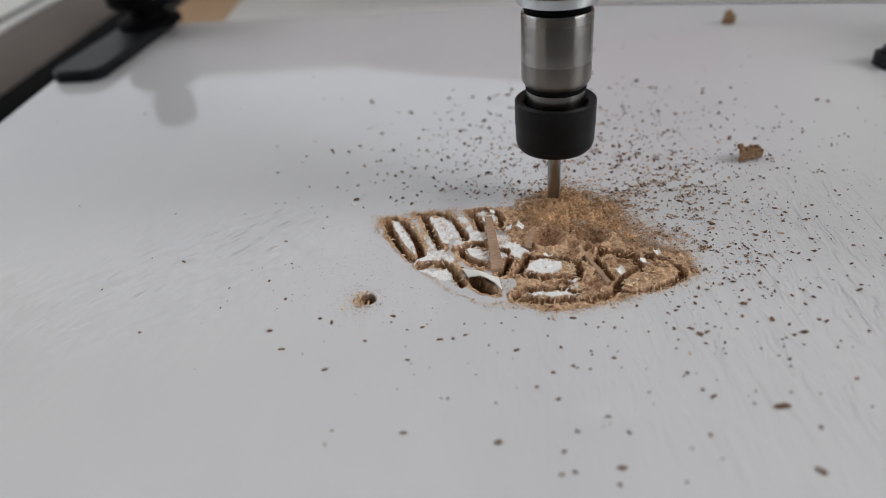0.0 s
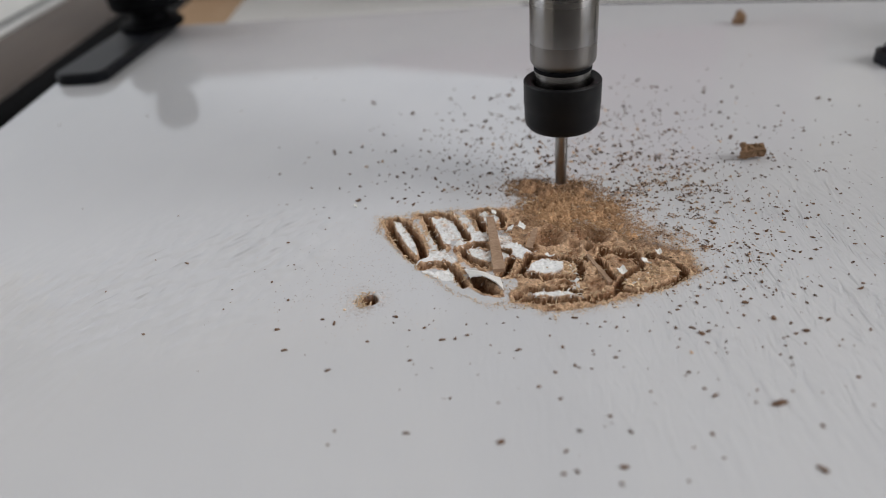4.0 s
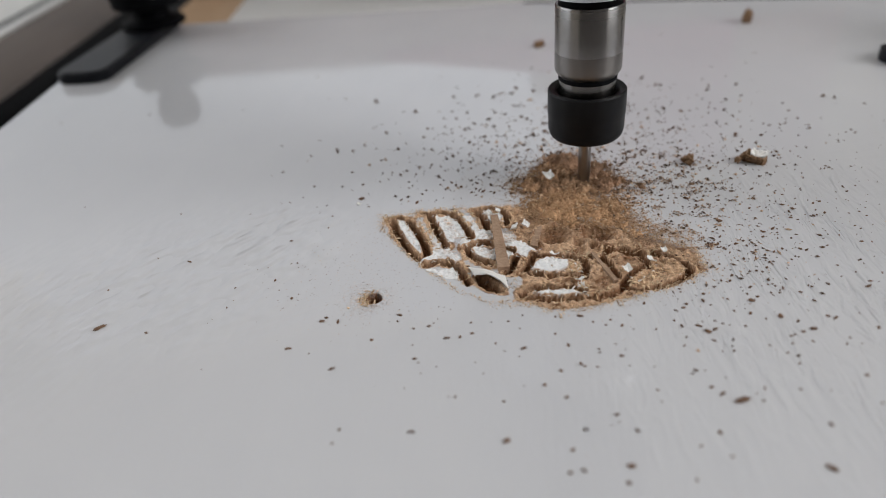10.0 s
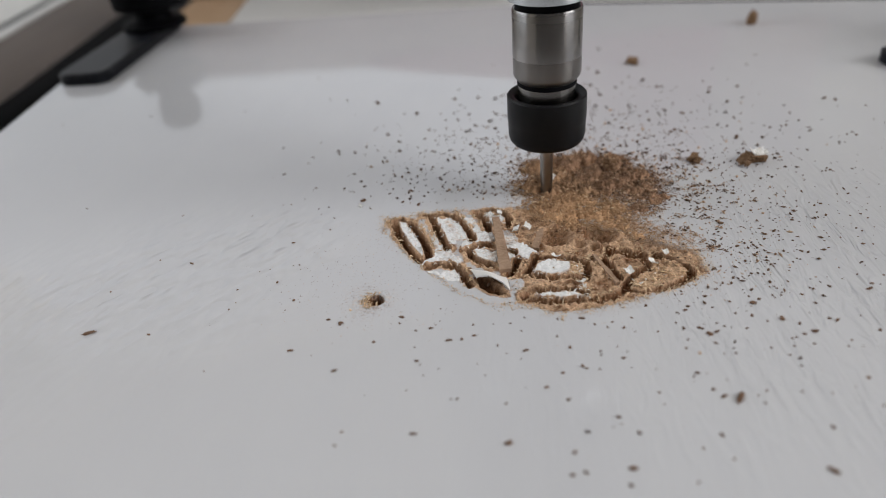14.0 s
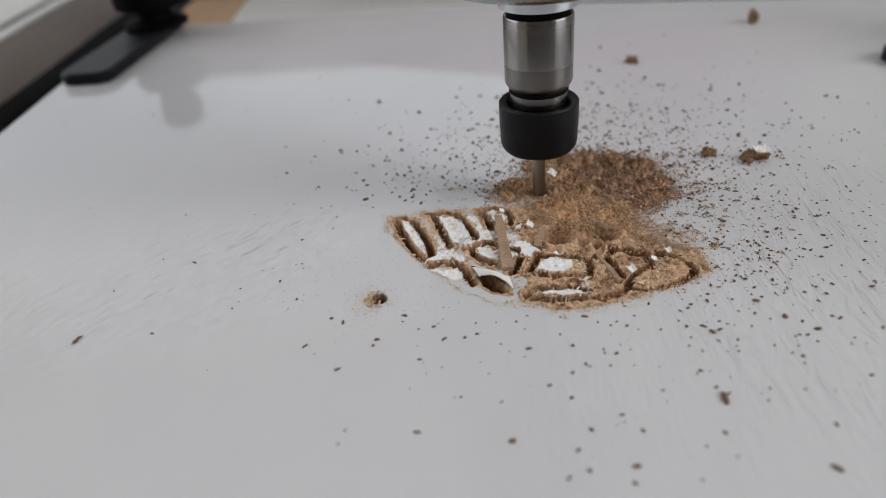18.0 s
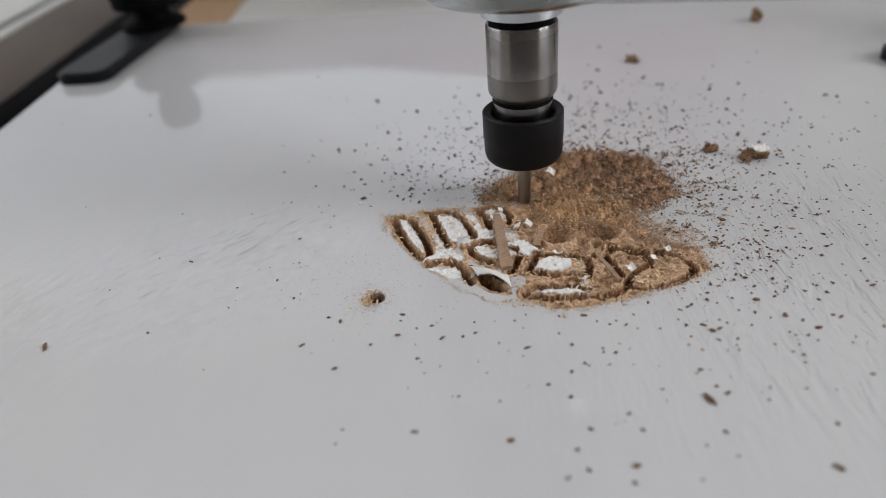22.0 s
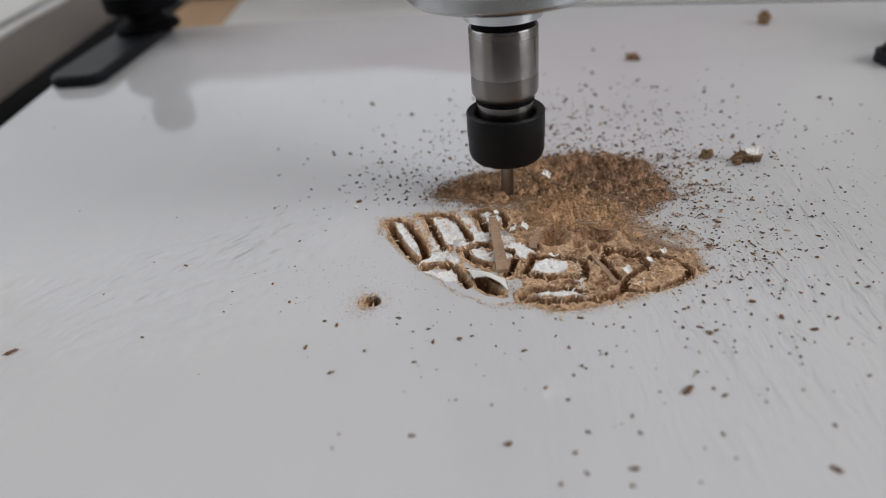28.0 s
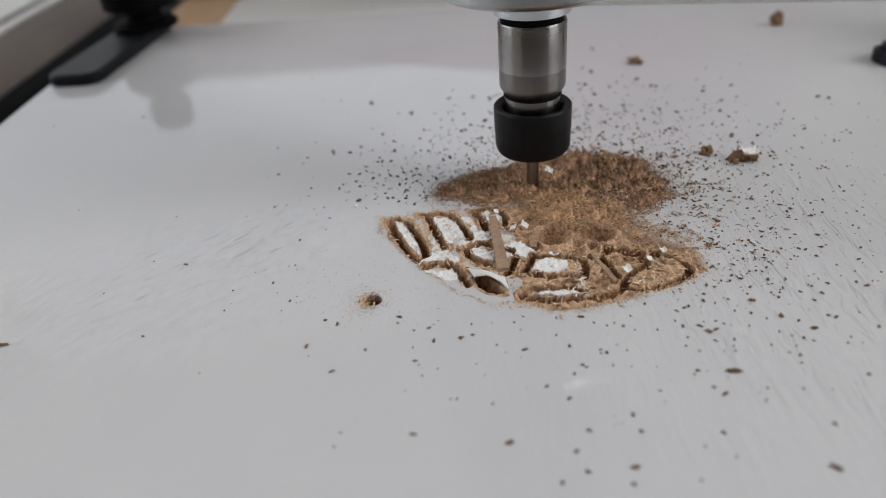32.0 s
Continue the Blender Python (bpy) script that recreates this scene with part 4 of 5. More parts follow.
def specks():
    """Fine dark grains strewn over the paint, dense about the cut and thinning outwards."""
    rng = random.Random(5)
    verts, faces, tan = [], [], []
    made = 0
    while made < 2100:
        pick = rng.random()
        if pick < 0.52:
            a = rng.gauss(0.05, 0.95)
            r = 1 + rng.expovariate(1 / 24)
            x, y = 42 + r * math.cos(a) * 1.15, 149 + r * math.sin(a) * 0.9
        elif pick < 0.86:
            x, y = rng.gauss(40, 23), 158 + abs(rng.gauss(0, 32))
        else:
            x, y = rng.gauss(45, 34), 160 + abs(rng.gauss(0, 36))
        if x < -120 or x > 150 or y < 40 or y > 330:
            continue
        if 0 < leaf_inside(np.array([x]), np.array([y]))[0] and x < 22 and rng.random() < 0.85:
            continue
        if 43 < x < 66 and 120 < y < 153 and rng.random() < 0.6:
            continue
        size = min(0.14 + rng.expovariate(1 / 0.16), 0.62) * (1 + min(max(y - 150, 0) * 0.010, 0.7)) * MM
        tan.append(rng.random() < math.exp(-math.hypot(x - 42, y - 148) / 24))
        shard(verts, faces, rng, (x * MM, y * MM, size * 0.35), size, 0.55, rng.choice((0.8, 1.0, 1.3)))
        made += 1
    for _ in range(130):
        x, y = rng.gauss(12, 15), 158 + abs(rng.gauss(0, 22))
        size = min(0.12 + rng.expovariate(1 / 0.13), 0.55) * MM
        shard(verts, faces, rng, (x * MM, y * MM, size * 0.35), size, 0.5, rng.choice((1.0, 1.2, 1.5)))
    tan += [False] * 130
    # grains thrown past the leaf's far tip
    for cx, cy, n, sx, sy in ((60, 124, 330, 10, 10), (76, 138, 120, 14, 12)):
        for _ in range(n):
            x, y = rng.gauss(cx, sx), rng.gauss(cy, sy)
            if leaf_inside(np.array([x]), np.array([y]))[0] > 0:
                x += 14
            size = min(0.10 + rng.expovariate(1 / 0.13), 0.5) * MM
            tan.append(rng.random() < 0.25)
            shard(verts, faces, rng, (x * MM, y * MM, size * 0.35), size, 0.55, rng.choice((1.0, 1.4, 1.9)))
    # thin drift of dust off the heap's edge
    for _ in range(460):
        u = rng.random()
        x, y = 44 + 11 * u + rng.gauss(0, 3.2), 148 - 20 * u + rng.gauss(0, 5.0)
        size = min(0.05 + rng.expovariate(1 / 0.08), 0.34) * MM
        tan.append(rng.random() < 0.96)
        shard(verts, faces, rng, (x * MM, y * MM, size * 0.35), size, 0.6, rng.choice((1.0, 1.5, 2.2)))
    for _ in range(560):
        u = rng.random()
        cx, cy, spread = 42 + 11 * u + rng.gauss(0, 2.8), 142 - 14 * u + rng.gauss(0, 3.4), rng.uniform(0.15, 0.5)
        for _ in range(int(5 + 22 * spread)):
            size = rng.uniform(0.04, 0.11) * MM
            tan.append(rng.random() < 0.98)
            shard(verts, faces, rng, (rng.gauss(cx, spread) * MM, rng.gauss(cy, spread * 0.8) * MM, rng.uniform(0.03, 0.2) * MM), size, 0.6, rng.choice((1.0, 1.8, 2.8)))
    # small clots of it
    for _ in range(34):
        u = rng.random()
        cx, cy, spread = 45 + 14 * u + rng.gauss(0, 5.0), 150 - 22 * u + rng.gauss(0, 7.0), rng.uniform(0.3, 0.9)
        for _ in range(int(40 * spread)):
            size = rng.uniform(0.08, 0.22) * MM
            tan.append(rng.random() < 0.8)
            shard(verts, faces, rng, (rng.gauss(cx, spread) * MM, rng.gauss(cy, spread * 0.7) * MM, rng.uniform(0.1, 0.35) * MM), size, 0.7, rng.choice((1.0, 1.6, 2.2)))
    # brown clots thrown to the heap's side
    for _ in range(60):
        cx, cy, spread, long = rng.gauss(60, 8), rng.gauss(156, 11), rng.uniform(0.25, 0.75), rng.uniform(1.0, 1.9)
        for _ in range(int(34 * spread)):
            size = rng.uniform(0.10, 0.26) * MM
            tan.append(rng.random() < 0.4)
            shard(verts, faces, rng, (rng.gauss(cx, spread * long) * MM, rng.gauss(cy, spread * 0.8) * MM, rng.uniform(0.1, 0.40) * MM), size, 0.7, rng.choice((1.0, 1.4, 1.9)))
    # a fine dusting round the drilled hole and the leaf's far tip
    for cx, cy, n, spread in ((60, 108, 60, 16.0), (20, 100, 60, 22.0), (-15.5, 118.4, 120, 4.0), (-12, 142, 160, 4.5), (46, 118, 220, 7.0), (30, 110, 140, 6.0)):
        for _ in range(n):
            x, y = rng.gauss(cx, spread), rng.gauss(cy, spread * 0.8)
            size = rng.uniform(0.03, 0.10) * MM
            tan.append(rng.random() < 0.5)
            shard(verts, faces, rng, (x * MM, y * MM, size * 0.4), size, 0.5, 1.3)
    # faint pin-prick grains between the hole and the leaf
    for _ in range(800):
        x, y = rng.gauss(-16, 11), rng.gauss(127, 10)
        if leaf_inside(np.array([x]), np.array([y]))[0] > -0.5:
            continue
        size = rng.uniform(0.04, 0.14) * MM
        tan.append(rng.random() < 0.35)
        shard(verts, faces, rng, (x * MM, y * MM, size * 0.3), size, 0.4, 1.2)
    ob = mesh_of("sawdust_specks", verts, faces, CHIP)
    ob.data.materials.append(STRAY)
    ob.data.polygons.foreach_set("material_index", np.repeat(np.array(tan, dtype=np.int32), 8))
    tagged(ob, "dark grains of sawdust strewn over the white paint", "sawdust", kind="stuff")


specks()


def late_specks(seed, count, x, y, wide, deep):
    """Grains that the cutter throws out later on; place and spread in mm."""
    rng = random.Random(seed)
    verts, faces = [], []
    for _ in range(count):
        u, v = rng.gauss(x, wide), y + abs(rng.gauss(0, deep))
        size = min(0.12 + rng.expovariate(1 / 0.15), 0.55) * MM
        shard(verts, faces, rng, (u * MM, v * MM, size * 0.35), size, 0.55, rng.choice((0.8, 1.1, 1.5)))
    return tagged(mesh_of("sawdust_specks", verts, faces, CHIP), "dark grains of sawdust strewn behind the cut", "sawdust", kind="stuff")


LATE_SPECKS = [(8.5, late_specks(61, 130, 42, 166, 20, 20)), (13.5, late_specks(62, 150, 4, 162, 15, 20)), (18.0, late_specks(63, 110, 58, 160, 14, 18)), (26.2, late_specks(64, 150, -4, 160, 14, 18))]


def chip(seed, x, y, size, long=1.4, mat=None, name="wood_chip", label="small dark brown wood chip on the white board", group="chips on the board"):
    """A single splinter with broken, faceted faces; size in mm."""
    rng = random.Random(seed)
    bm = bmesh.new()
    bmesh.ops.create_icosphere(bm, subdivisions=2, radius=1)
    for v in bm.verts:
        w = noise.noise(v.co * 1.7 + Vector((seed * 3.1, 0, 0))) * 0.5 + noise.noise(v.co * 4.1 + Vector((0, seed * 1.7, 0))) * 0.22
        v.co = v.co * (1 + w)
        v.co = Vector((v.co.x * long, v.co.y * 0.75, max(v.co.z * 0.55, -0.35))) * size * MM
    low = min(v.co.z for v in bm.verts)
    for v in bm.verts:
        v.co.z -= low
    ob = part(name, bm, mat or CHIP)
    ob.matrix_basis = pose(x * MM, y * MM, 0, 0, 0, rng.uniform(0, 360))
    return tagged(ob, label, "wood chip", group)


# chips of five sizes, each with four broken shapes that the repeats share
TINY, SMALL, MIDDLE, LONG, LARGE = (0.15, 1.15), (0.23, 1.2), (0.34, 1.25), (0.34, 2.0), (0.54, 1.3)
SHAPES = {}
SHIFTING = []
_rng = random.Random(9)


def strew_chips(kind, *places):
    """Lays a chip of the given size at each place, x and y in mm."""
    for x, y in places:
        shapes = SHAPES.setdefault(kind, [])
        turn = _rng.uniform(0, 360) if kind != LONG else _rng.uniform(-50, 50)
        if len(shapes) < 4:
            made = chip(int(kind[0] * 100) + 7 * len(shapes) + int(kind[1] * 10), x, y, kind[0], kind[1])
            shapes.append(made)
        else:
            made = copy_thing(_rng.choice(shapes), pose(x * MM, y * MM, 0, 0, 0, turn))
        if kind != TINY and _rng.random() < 0.12:
            SHIFTING.append((made, x, y, _rng.uniform(-1.6, 2.4), _rng.uniform(-1.8, 1.2), _rng.uniform(16, 19), _rng.uniform(22, 27)))


# paint before the clamp
strew_chips(TINY, (-47.2, 182.2), (-30.8, 157.6))
strew_chips(SMALL, (-36.3, 241.8), (-66.2, 238.2), (-18.8, 210.4), (-35.6, 204.3), (-21.0, 197.3), (-37.8, 189.6), (-39.5, 164.6), (-97.6, 172.9), (-68.4, 163.8), (-18.1, 158.5), (-27.3, 155.2), (-27.8, 149.6))
strew_chips(MIDDLE, (-29.8, 239.6), (-100.8, 241.7), (-132.4, 240.7), (-43.0, 267.0), (-37.0, 193.4), (-44.2, 183.8), (-33.8, 172.9), (-23.7, 179.6), (-20.2, 171.3))
# left
strew_chips(TINY, (-42.6, 133.4), (-40.3, 133.9), (-35.0, 134.7), (-33.1, 132.8), (-45.8, 122.1), (-36.3, 124.5), (-31.8, 122.4), (-31.7, 120.2), (-34.5, 117.8), (-27.3, 102.6), (-47.5, 100.7))
strew_chips(SMALL, (-68.1, 142.3), (-33.6, 134.7), (-46.4, 126.9), (-75.9, 130.6), (-46.8, 119.8))
strew_chips(MIDDLE, (-36.4, 144.8), (-37.8, 128.4), (-33.1, 121.0), (-62.0, 113.6))
strew_chips(LONG, (-59.8, 139.5), (-31.6, 104.5))
# front middle
strew_chips(TINY, (-7.4, 102.3), (-3.1, 108.4), (-1.9, 113.5), (9.8, 98.2), (13.5, 104.3), (4.1, 96.0), (5.3, 92.8), (-1.2, 87.7), (-5.9, 94.2), (-6.4, 97.2), (-9.0, 90.8), (8.3, 107.1), (-2.2, 109.5))
strew_chips(SMALL, (-10.3, 110.0), (-7.1, 107.2), (4.3, 107.5), (8.4, 100.6), (11.6, 106.8), (-0.1, 87.6))
strew_chips(MIDDLE, (-24.9, 113.2), (-15.3, 104.9), (-4.1, 107.5), (4.2, 104.1), (1.8, 103.4), (-7.1, 98.3))
strew_chips(LONG, (-22.4, 111.5), (-9.9, 111.9), (-0.8, 103.4), (13.4, 98.5))
# front
strew_chips(TINY, (12.3, 96.4), (34.7, 101.1), (30.3, 97.4), (31.3, 91.5))
strew_chips(SMALL, (-19.9, 82.4), (-20.8, 79.5), (8.1, 85.5), (23.5, 92.3), (25.7, 91.8), (26.9, 95.5), (27.0, 96.5), (27.7, 104.3), (19.9, 101.8), (20.9, 106.9), (29.9, 103.1), (31.2, 104.5), (35.1, 105.3), (38.8, 100.5))
strew_chips(MIDDLE, (17.5, 73.8), (16.3, 69.5), (18.4, 69.7), (15.6, 88.5), (18.8, 85.1), (19.1, 91.7), (21.7, 98.3), (30.6, 94.1), (32.9, 102.5))
strew_chips(LONG, (-22.5, 97.6), (-7.9, 80.5), (25.7, 106.4))
strew_chips(LARGE, (7.5, 76.8))
# front tip
strew_chips(TINY, (48.5, 93.0), (43.7, 88.5), (46.4, 86.4), (34.2, 82.2), (26.1, 78.7))
strew_chips(SMALL, (42.9, 102.6), (44.1, 105.6), (43.5, 97.5), (42.4, 95.3), (50.3, 101.4), (51.4, 100.4), (54.9, 103.8), (50.5, 92.8), (41.3, 88.0), (34.3, 84.9), (37.2, 72.3), (41.0, 69.8), (34.3, 66.2))
strew_chips(MIDDLE, (43.8, 100.8), (42.1, 88.7), (43.3, 84.5), (26.1, 80.2), (28.5, 76.5), (24.5, 66.7), (41.0, 74.6), (38.9, 108.6))
strew_chips(LONG, (46.8, 100.4), (49.4, 99.0), (44.5, 82.7))
strew_chips(LARGE, (47.9, 98.5), (25.6, 69.7))
# front right
strew_chips(TINY, (50.0, 82.2), (72.9, 91.7))
strew_chips(SMALL, (50.4, 80.4), (51.8, 83.1), (57.4, 82.2), (60.1, 88.2), (59.4, 91.1), (57.2, 93.4), (59.7, 100.7), (65.0, 93.4), (61.9, 95.3), (62.8, 95.6), (61.3, 93.3), (70.4, 92.0), (71.8, 93.5), (68.4, 77.6))
strew_chips(MIDDLE, (58.4, 74.2), (53.9, 66.7), (57.6, 102.7), (61.0, 107.5), (65.1, 99.2), (64.6, 96.2), (71.1, 99.9), (78.1, 95.5), (69.5, 84.0), (70.8, 104.7))
strew_chips(LONG, (72.2, 99.2))
strew_chips(LARGE, (54.4, 65.9), (62.6, 101.0), (59.4, 106.4), (66.7, 96.7))
# beside tip
strew_chips(SMALL, (51.3, 106.2), (55.2, 99.2), (74.0, 127.3), (76.8, 126.8), (74.9, 129.5), (67.5, 123.5), (74.4, 119.9), (73.1, 118.8), (63.1, 116.0), (65.4, 112.4), (65.9, 110.4), (65.7, 108.1))
strew_chips(MIDDLE, (46.8, 107.2), (45.9, 106.1), (60.7, 127.2), (64.5, 126.6), (67.9, 126.4), (71.2, 128.3), (76.6, 122.4), (63.7, 120.6), (56.3, 118.8), (59.0, 115.2), (57.9, 113.4), (67.0, 116.8), (60.9, 110.7), (51.2, 109.9), (69.6, 107.7), (76.0, 109.5), (84.3, 109.2))
strew_chips(LARGE, (59.0, 126.8))
# right
strew_chips(TINY, (92.0, 136.1), (85.9, 116.3), (85.2, 128.5), (102.4, 137.5))
strew_chips(SMALL, (83.6, 108.0), (83.3, 112.6), (92.3, 122.7), (92.3, 129.4), (92.9, 128.1), (97.0, 133.1), (96.4, 135.1), (82.7, 122.8), (88.1, 111.6), (86.7, 135.3), (87.5, 137.5), (80.6, 142.9), (85.5, 143.4), (84.4, 140.8), (88.8, 147.7), (82.3, 147.2), (83.5, 145.8))
strew_chips(MIDDLE, (90.3, 123.1), (98.7, 144.6), (73.4, 140.9), (71.7, 145.2), (80.5, 135.1), (90.2, 141.1), (88.8, 135.9))
strew_chips(LONG, (72.7, 149.7), (81.3, 141.1))
strew_chips(LARGE, (64.5, 136.4))
# back right
strew_chips(TINY, (96.9, 164.2), (102.9, 160.9))
strew_chips(SMALL, (104.6, 189.2), (114.2, 187.8), (115.8, 176.9), (98.8, 170.7), (96.0, 168.3), (88.8, 160.4), (93.0, 155.6), (91.8, 164.9), (106.2, 156.8))
strew_chips(MIDDLE, (78.0, 201.5), (86.8, 203.2), (86.9, 189.4), (98.1, 185.9), (108.5, 183.5), (117.9, 176.0), (91.0, 161.0), (84.8, 157.3), (100.9, 157.3), (67.9, 145.9), (62.7, 146.3))

chip(33, -20.2, 163.0, 0.62, 1.3)


def crumb(seed, size, tall, label="rough brown crumb of broken fibreboard", name="board_crumb", craggy=1.0):
    """A broken lump of fibreboard, angular, some with paint still on one face."""
    rng = random.Random(seed)
    bm = bmesh.new()
    bmesh.ops.create_icosphere(bm, subdivisions=4, radius=1.05)
    for v in bm.verts:
        c = v.co.copy()
        w = noise.noise(c * 1.3 + Vector((seed * 2.3, 0, 0))) * 0.75 + noise.noise(c * 2.9 + Vector((0, seed * 1.3, 0))) * 0.34 + noise.noise(c * 7.0 + Vector((0, seed * 0.7, 3))) * 0.13
        v.co *= 1 + w * craggy
        v.co.z = max(v.co.z, -0.55)
        v.co = Vector((v.co.x * size, v.co.y * size * 0.75, v.co.z * tall)) * MM
    low = min(v.co.z for v in bm.verts)
    for v in bm.verts:
        v.co.z -= low
    ob = part(name, bm, MDF)
    return tagged(ob, label, "crumb", "board crumbs")


def block_crumb():
    """A broken block of fibreboard, sloped at one end, with torn paint standing on the other."""
    bm = bmesh.new()
    box(bm, (-3.7 * MM, -1.7 * MM, 0), (3.7 * MM, 1.7 * MM, 2.1 * MM))
    bmesh.ops.subdivide_edges(bm, edges=bm.edges[:], cuts=9, use_grid_fill=True)
    for v in bm.verts:
        c = v.co / MM
        high = c.z / 2.1
        if c.x < -0.6:
            c.z += high * 0.9 * math.sin(math.pi * min((-0.6 - c.x) / 1.6, 1.0))
        c.x += high * 1.7 * max(-c.x - 1.4, 0) / 2.3 - high * 0.5 * max(c.x - 2.6, 0)
        n = noise.noise_vector(c * 0.9 + Vector((5, 2, 1))) * 0.42 + noise.noise_vector(c * 2.7) * 0.22
        c.y *= 0.70 + 0.30 * high
        c += Vector((n.x, n.y, n.z * high))
        v.co = Vector((c.x, c.y, max(c.z, 0) + (1 - high) * 0.5 * abs(noise.noise(c * 1.1)))) * MM
    # a torn tuft standing off one side
    for tx, ty, tz, r in ((-2.5, -1.5, 0.9, 0.65), (-2.7, -2.1, 1.0, 0.5), (-2.8, -2.7, 1.1, 0.85), (1.2, -1.6, 1.7, 0.6), (2.5, -1.5, 1.5, 0.7), (-0.6, -1.4, 1.4, 0.55)):
        for v in bmesh.ops.create_icosphere(bm, subdivisions=2, radius=r)["verts"]:
            v.co = (v.co * (1 + 0.5 * noise.noise(v.co * 2.4 + Vector((tx, ty, 0)))) + Vector((tx, ty, tz))) * MM
    ob = part("board_crumb", bm, MDF)
    fl = bmesh.new()
    bmesh.ops.create_grid(fl, x_segments=10, y_segments=7, size=1)
    for v in fl.verts:
        c = v.co.copy()
        rag = noise.noise(c * 2.6 + Vector((3, 1, 0)))
        v.co = Vector((1.7 + c.x * (1.9 + 0.5 * rag), 0.2 + c.y * 1.4 + 0.3 * rag, 2.05 + 0.25 * (c.y + 1) + 0.3 * c.x * c.x + 0.6 * rag)) * MM
    geo = bmesh.ops.extrude_face_region(fl, geom=fl.faces[:])
    bmesh.ops.translate(fl, verts=[v for v in geo["geom"] if isinstance(v, bmesh.types.BMVert)], vec=(0, 0, 0.0003))
    bmesh.ops.recalc_face_normals(fl, faces=fl.faces)
    part("paint_skin", fl, FLAKE, ob, "white paint skin on its top")
    return tagged(ob, "broken brown fibreboard block with torn white paint on top", "crumb", "board crumbs")


CRUMB_WHITE = block_crumb()
CRUMB_SMALL = crumb(7, 1.7, 1.4)
CRUMB_FAR = crumb(12, 2.2, 1.4)
CRUMB_BACK = crumb(19, 2.3, 3.3, "upright brown crumb of fibreboard at the back", craggy=0.55)
HEAP_LUMP = crumb(23, 1.9, 1.6, "brown lump of pressed sawdust on the heap", "dust_lump")
for _k, (_x, _y, _s) in enumerate(((-17.8, 118.6, 0.22), (-17.2, 119.6, 0.20), (-18.6, 117.6, 0.18), (-16.6, 116.6, 0.2), (-20.6, 115.8, 0.30))):
    chip(70 + _k, _x, _y, _s, 1.3, CREAM if _k % 2 == 0 else MDF, label="tan crumb of fibre beside the drilled hole")


def hole_fibres():
    rng = random.Random(77)
    verts, faces = [], []
    for _ in range(90):
        a = rng.gauss(math.pi, 0.9)
        r = rng.uniform(1.75, 3.0)
        tongue(verts, faces, rng, ((-15.5 + r * math.cos(a)) * MM, (118.4 + r * math.sin(a)) * MM, -0.0001), rng.uniform(0.15, 0.55) * MM)
    tagged(mesh_of("torn_fibre", verts, faces, CREAM), "pale torn fibres round the drilled hole", "torn fibre", kind="stuff")


DRIFT_LEFT = chip(101, -75, 117, 0.58, 2.3)
DRIFT_FRONT = chip(102, 50, 84, 0.66, 2.4)
DRIFT_MID = chip(103, -28, 111, 0.42, 1.4)


def flake(seed, size, name="paint_flake", label="curled white flake of paint on the sawdust"):
    bm = bmesh.new()
    bmesh.ops.create_grid(bm, x_segments=6, y_segments=6, size=1)
    for v in bm.verts:
        c = v.co.copy()
        v.co = Vector((c.x * size * (1 + 0.25 * noise.noise(c * 2 + Vector((seed, 0, 0)))), c.y * size * (0.8 + 0.3 * noise.noise(c * 2.3 + Vector((0, seed, 0)))), size * (0.55 * c.x * c.x + 0.4 * c.y + 0.25 * noise.noise(c * 1.5 + Vector((0, 0, seed)))))) * MM
    geo = bmesh.ops.extrude_face_region(bm, geom=bm.faces[:])
    bmesh.ops.translate(bm, verts=[v for v in geo["geom"] if isinstance(v, bmesh.types.BMVert)], vec=(0, 0, 0.00022))
    bmesh.ops.recalc_face_normals(bm, faces=bm.faces)
    low = min(v.co.z for v in bm.verts)
    for v in bm.verts:
        v.co.z -= low
    return tagged(part(name, bm, FLAKE), label, "paint flake", "paint flakes")


HEAP_FLAKE = flake(2, 1.25)
for seed, x, y, size, turn, up in ((11, 38.5, 119.9, 1.1, 30, 0.2), (12, 44.6, 122.7, 1.1, 110, 0.1), (13, 28.0, 117.9, 1.0, 200, 0.1), (14, 20.1, 141.6, 1.2, 60, 0.1), (15, 12.0, 148.6, 1.0, 300, 0.2), (16, 48.3, 126.1, 0.8, 20, 0.1), (17, 24.6, 128.2, 1.1, 150, 0.1), (18, 17.2, 140.6, 1.1, 250, 0.2), (19, 14.4, 149.4, 0.9, 90, 0.2)):
    flake(seed, size * 0.8, label="curled cream flake of paint beside an engraved cut").matrix_basis = pose(x * MM, y * MM, up * MM, 0, 0, turn)


flake(31, 0.45, label="curled white flake of paint beside a dark chip").matrix_basis = pose(-0.0208, 0.1598, 0.0, 0, 0, 70)


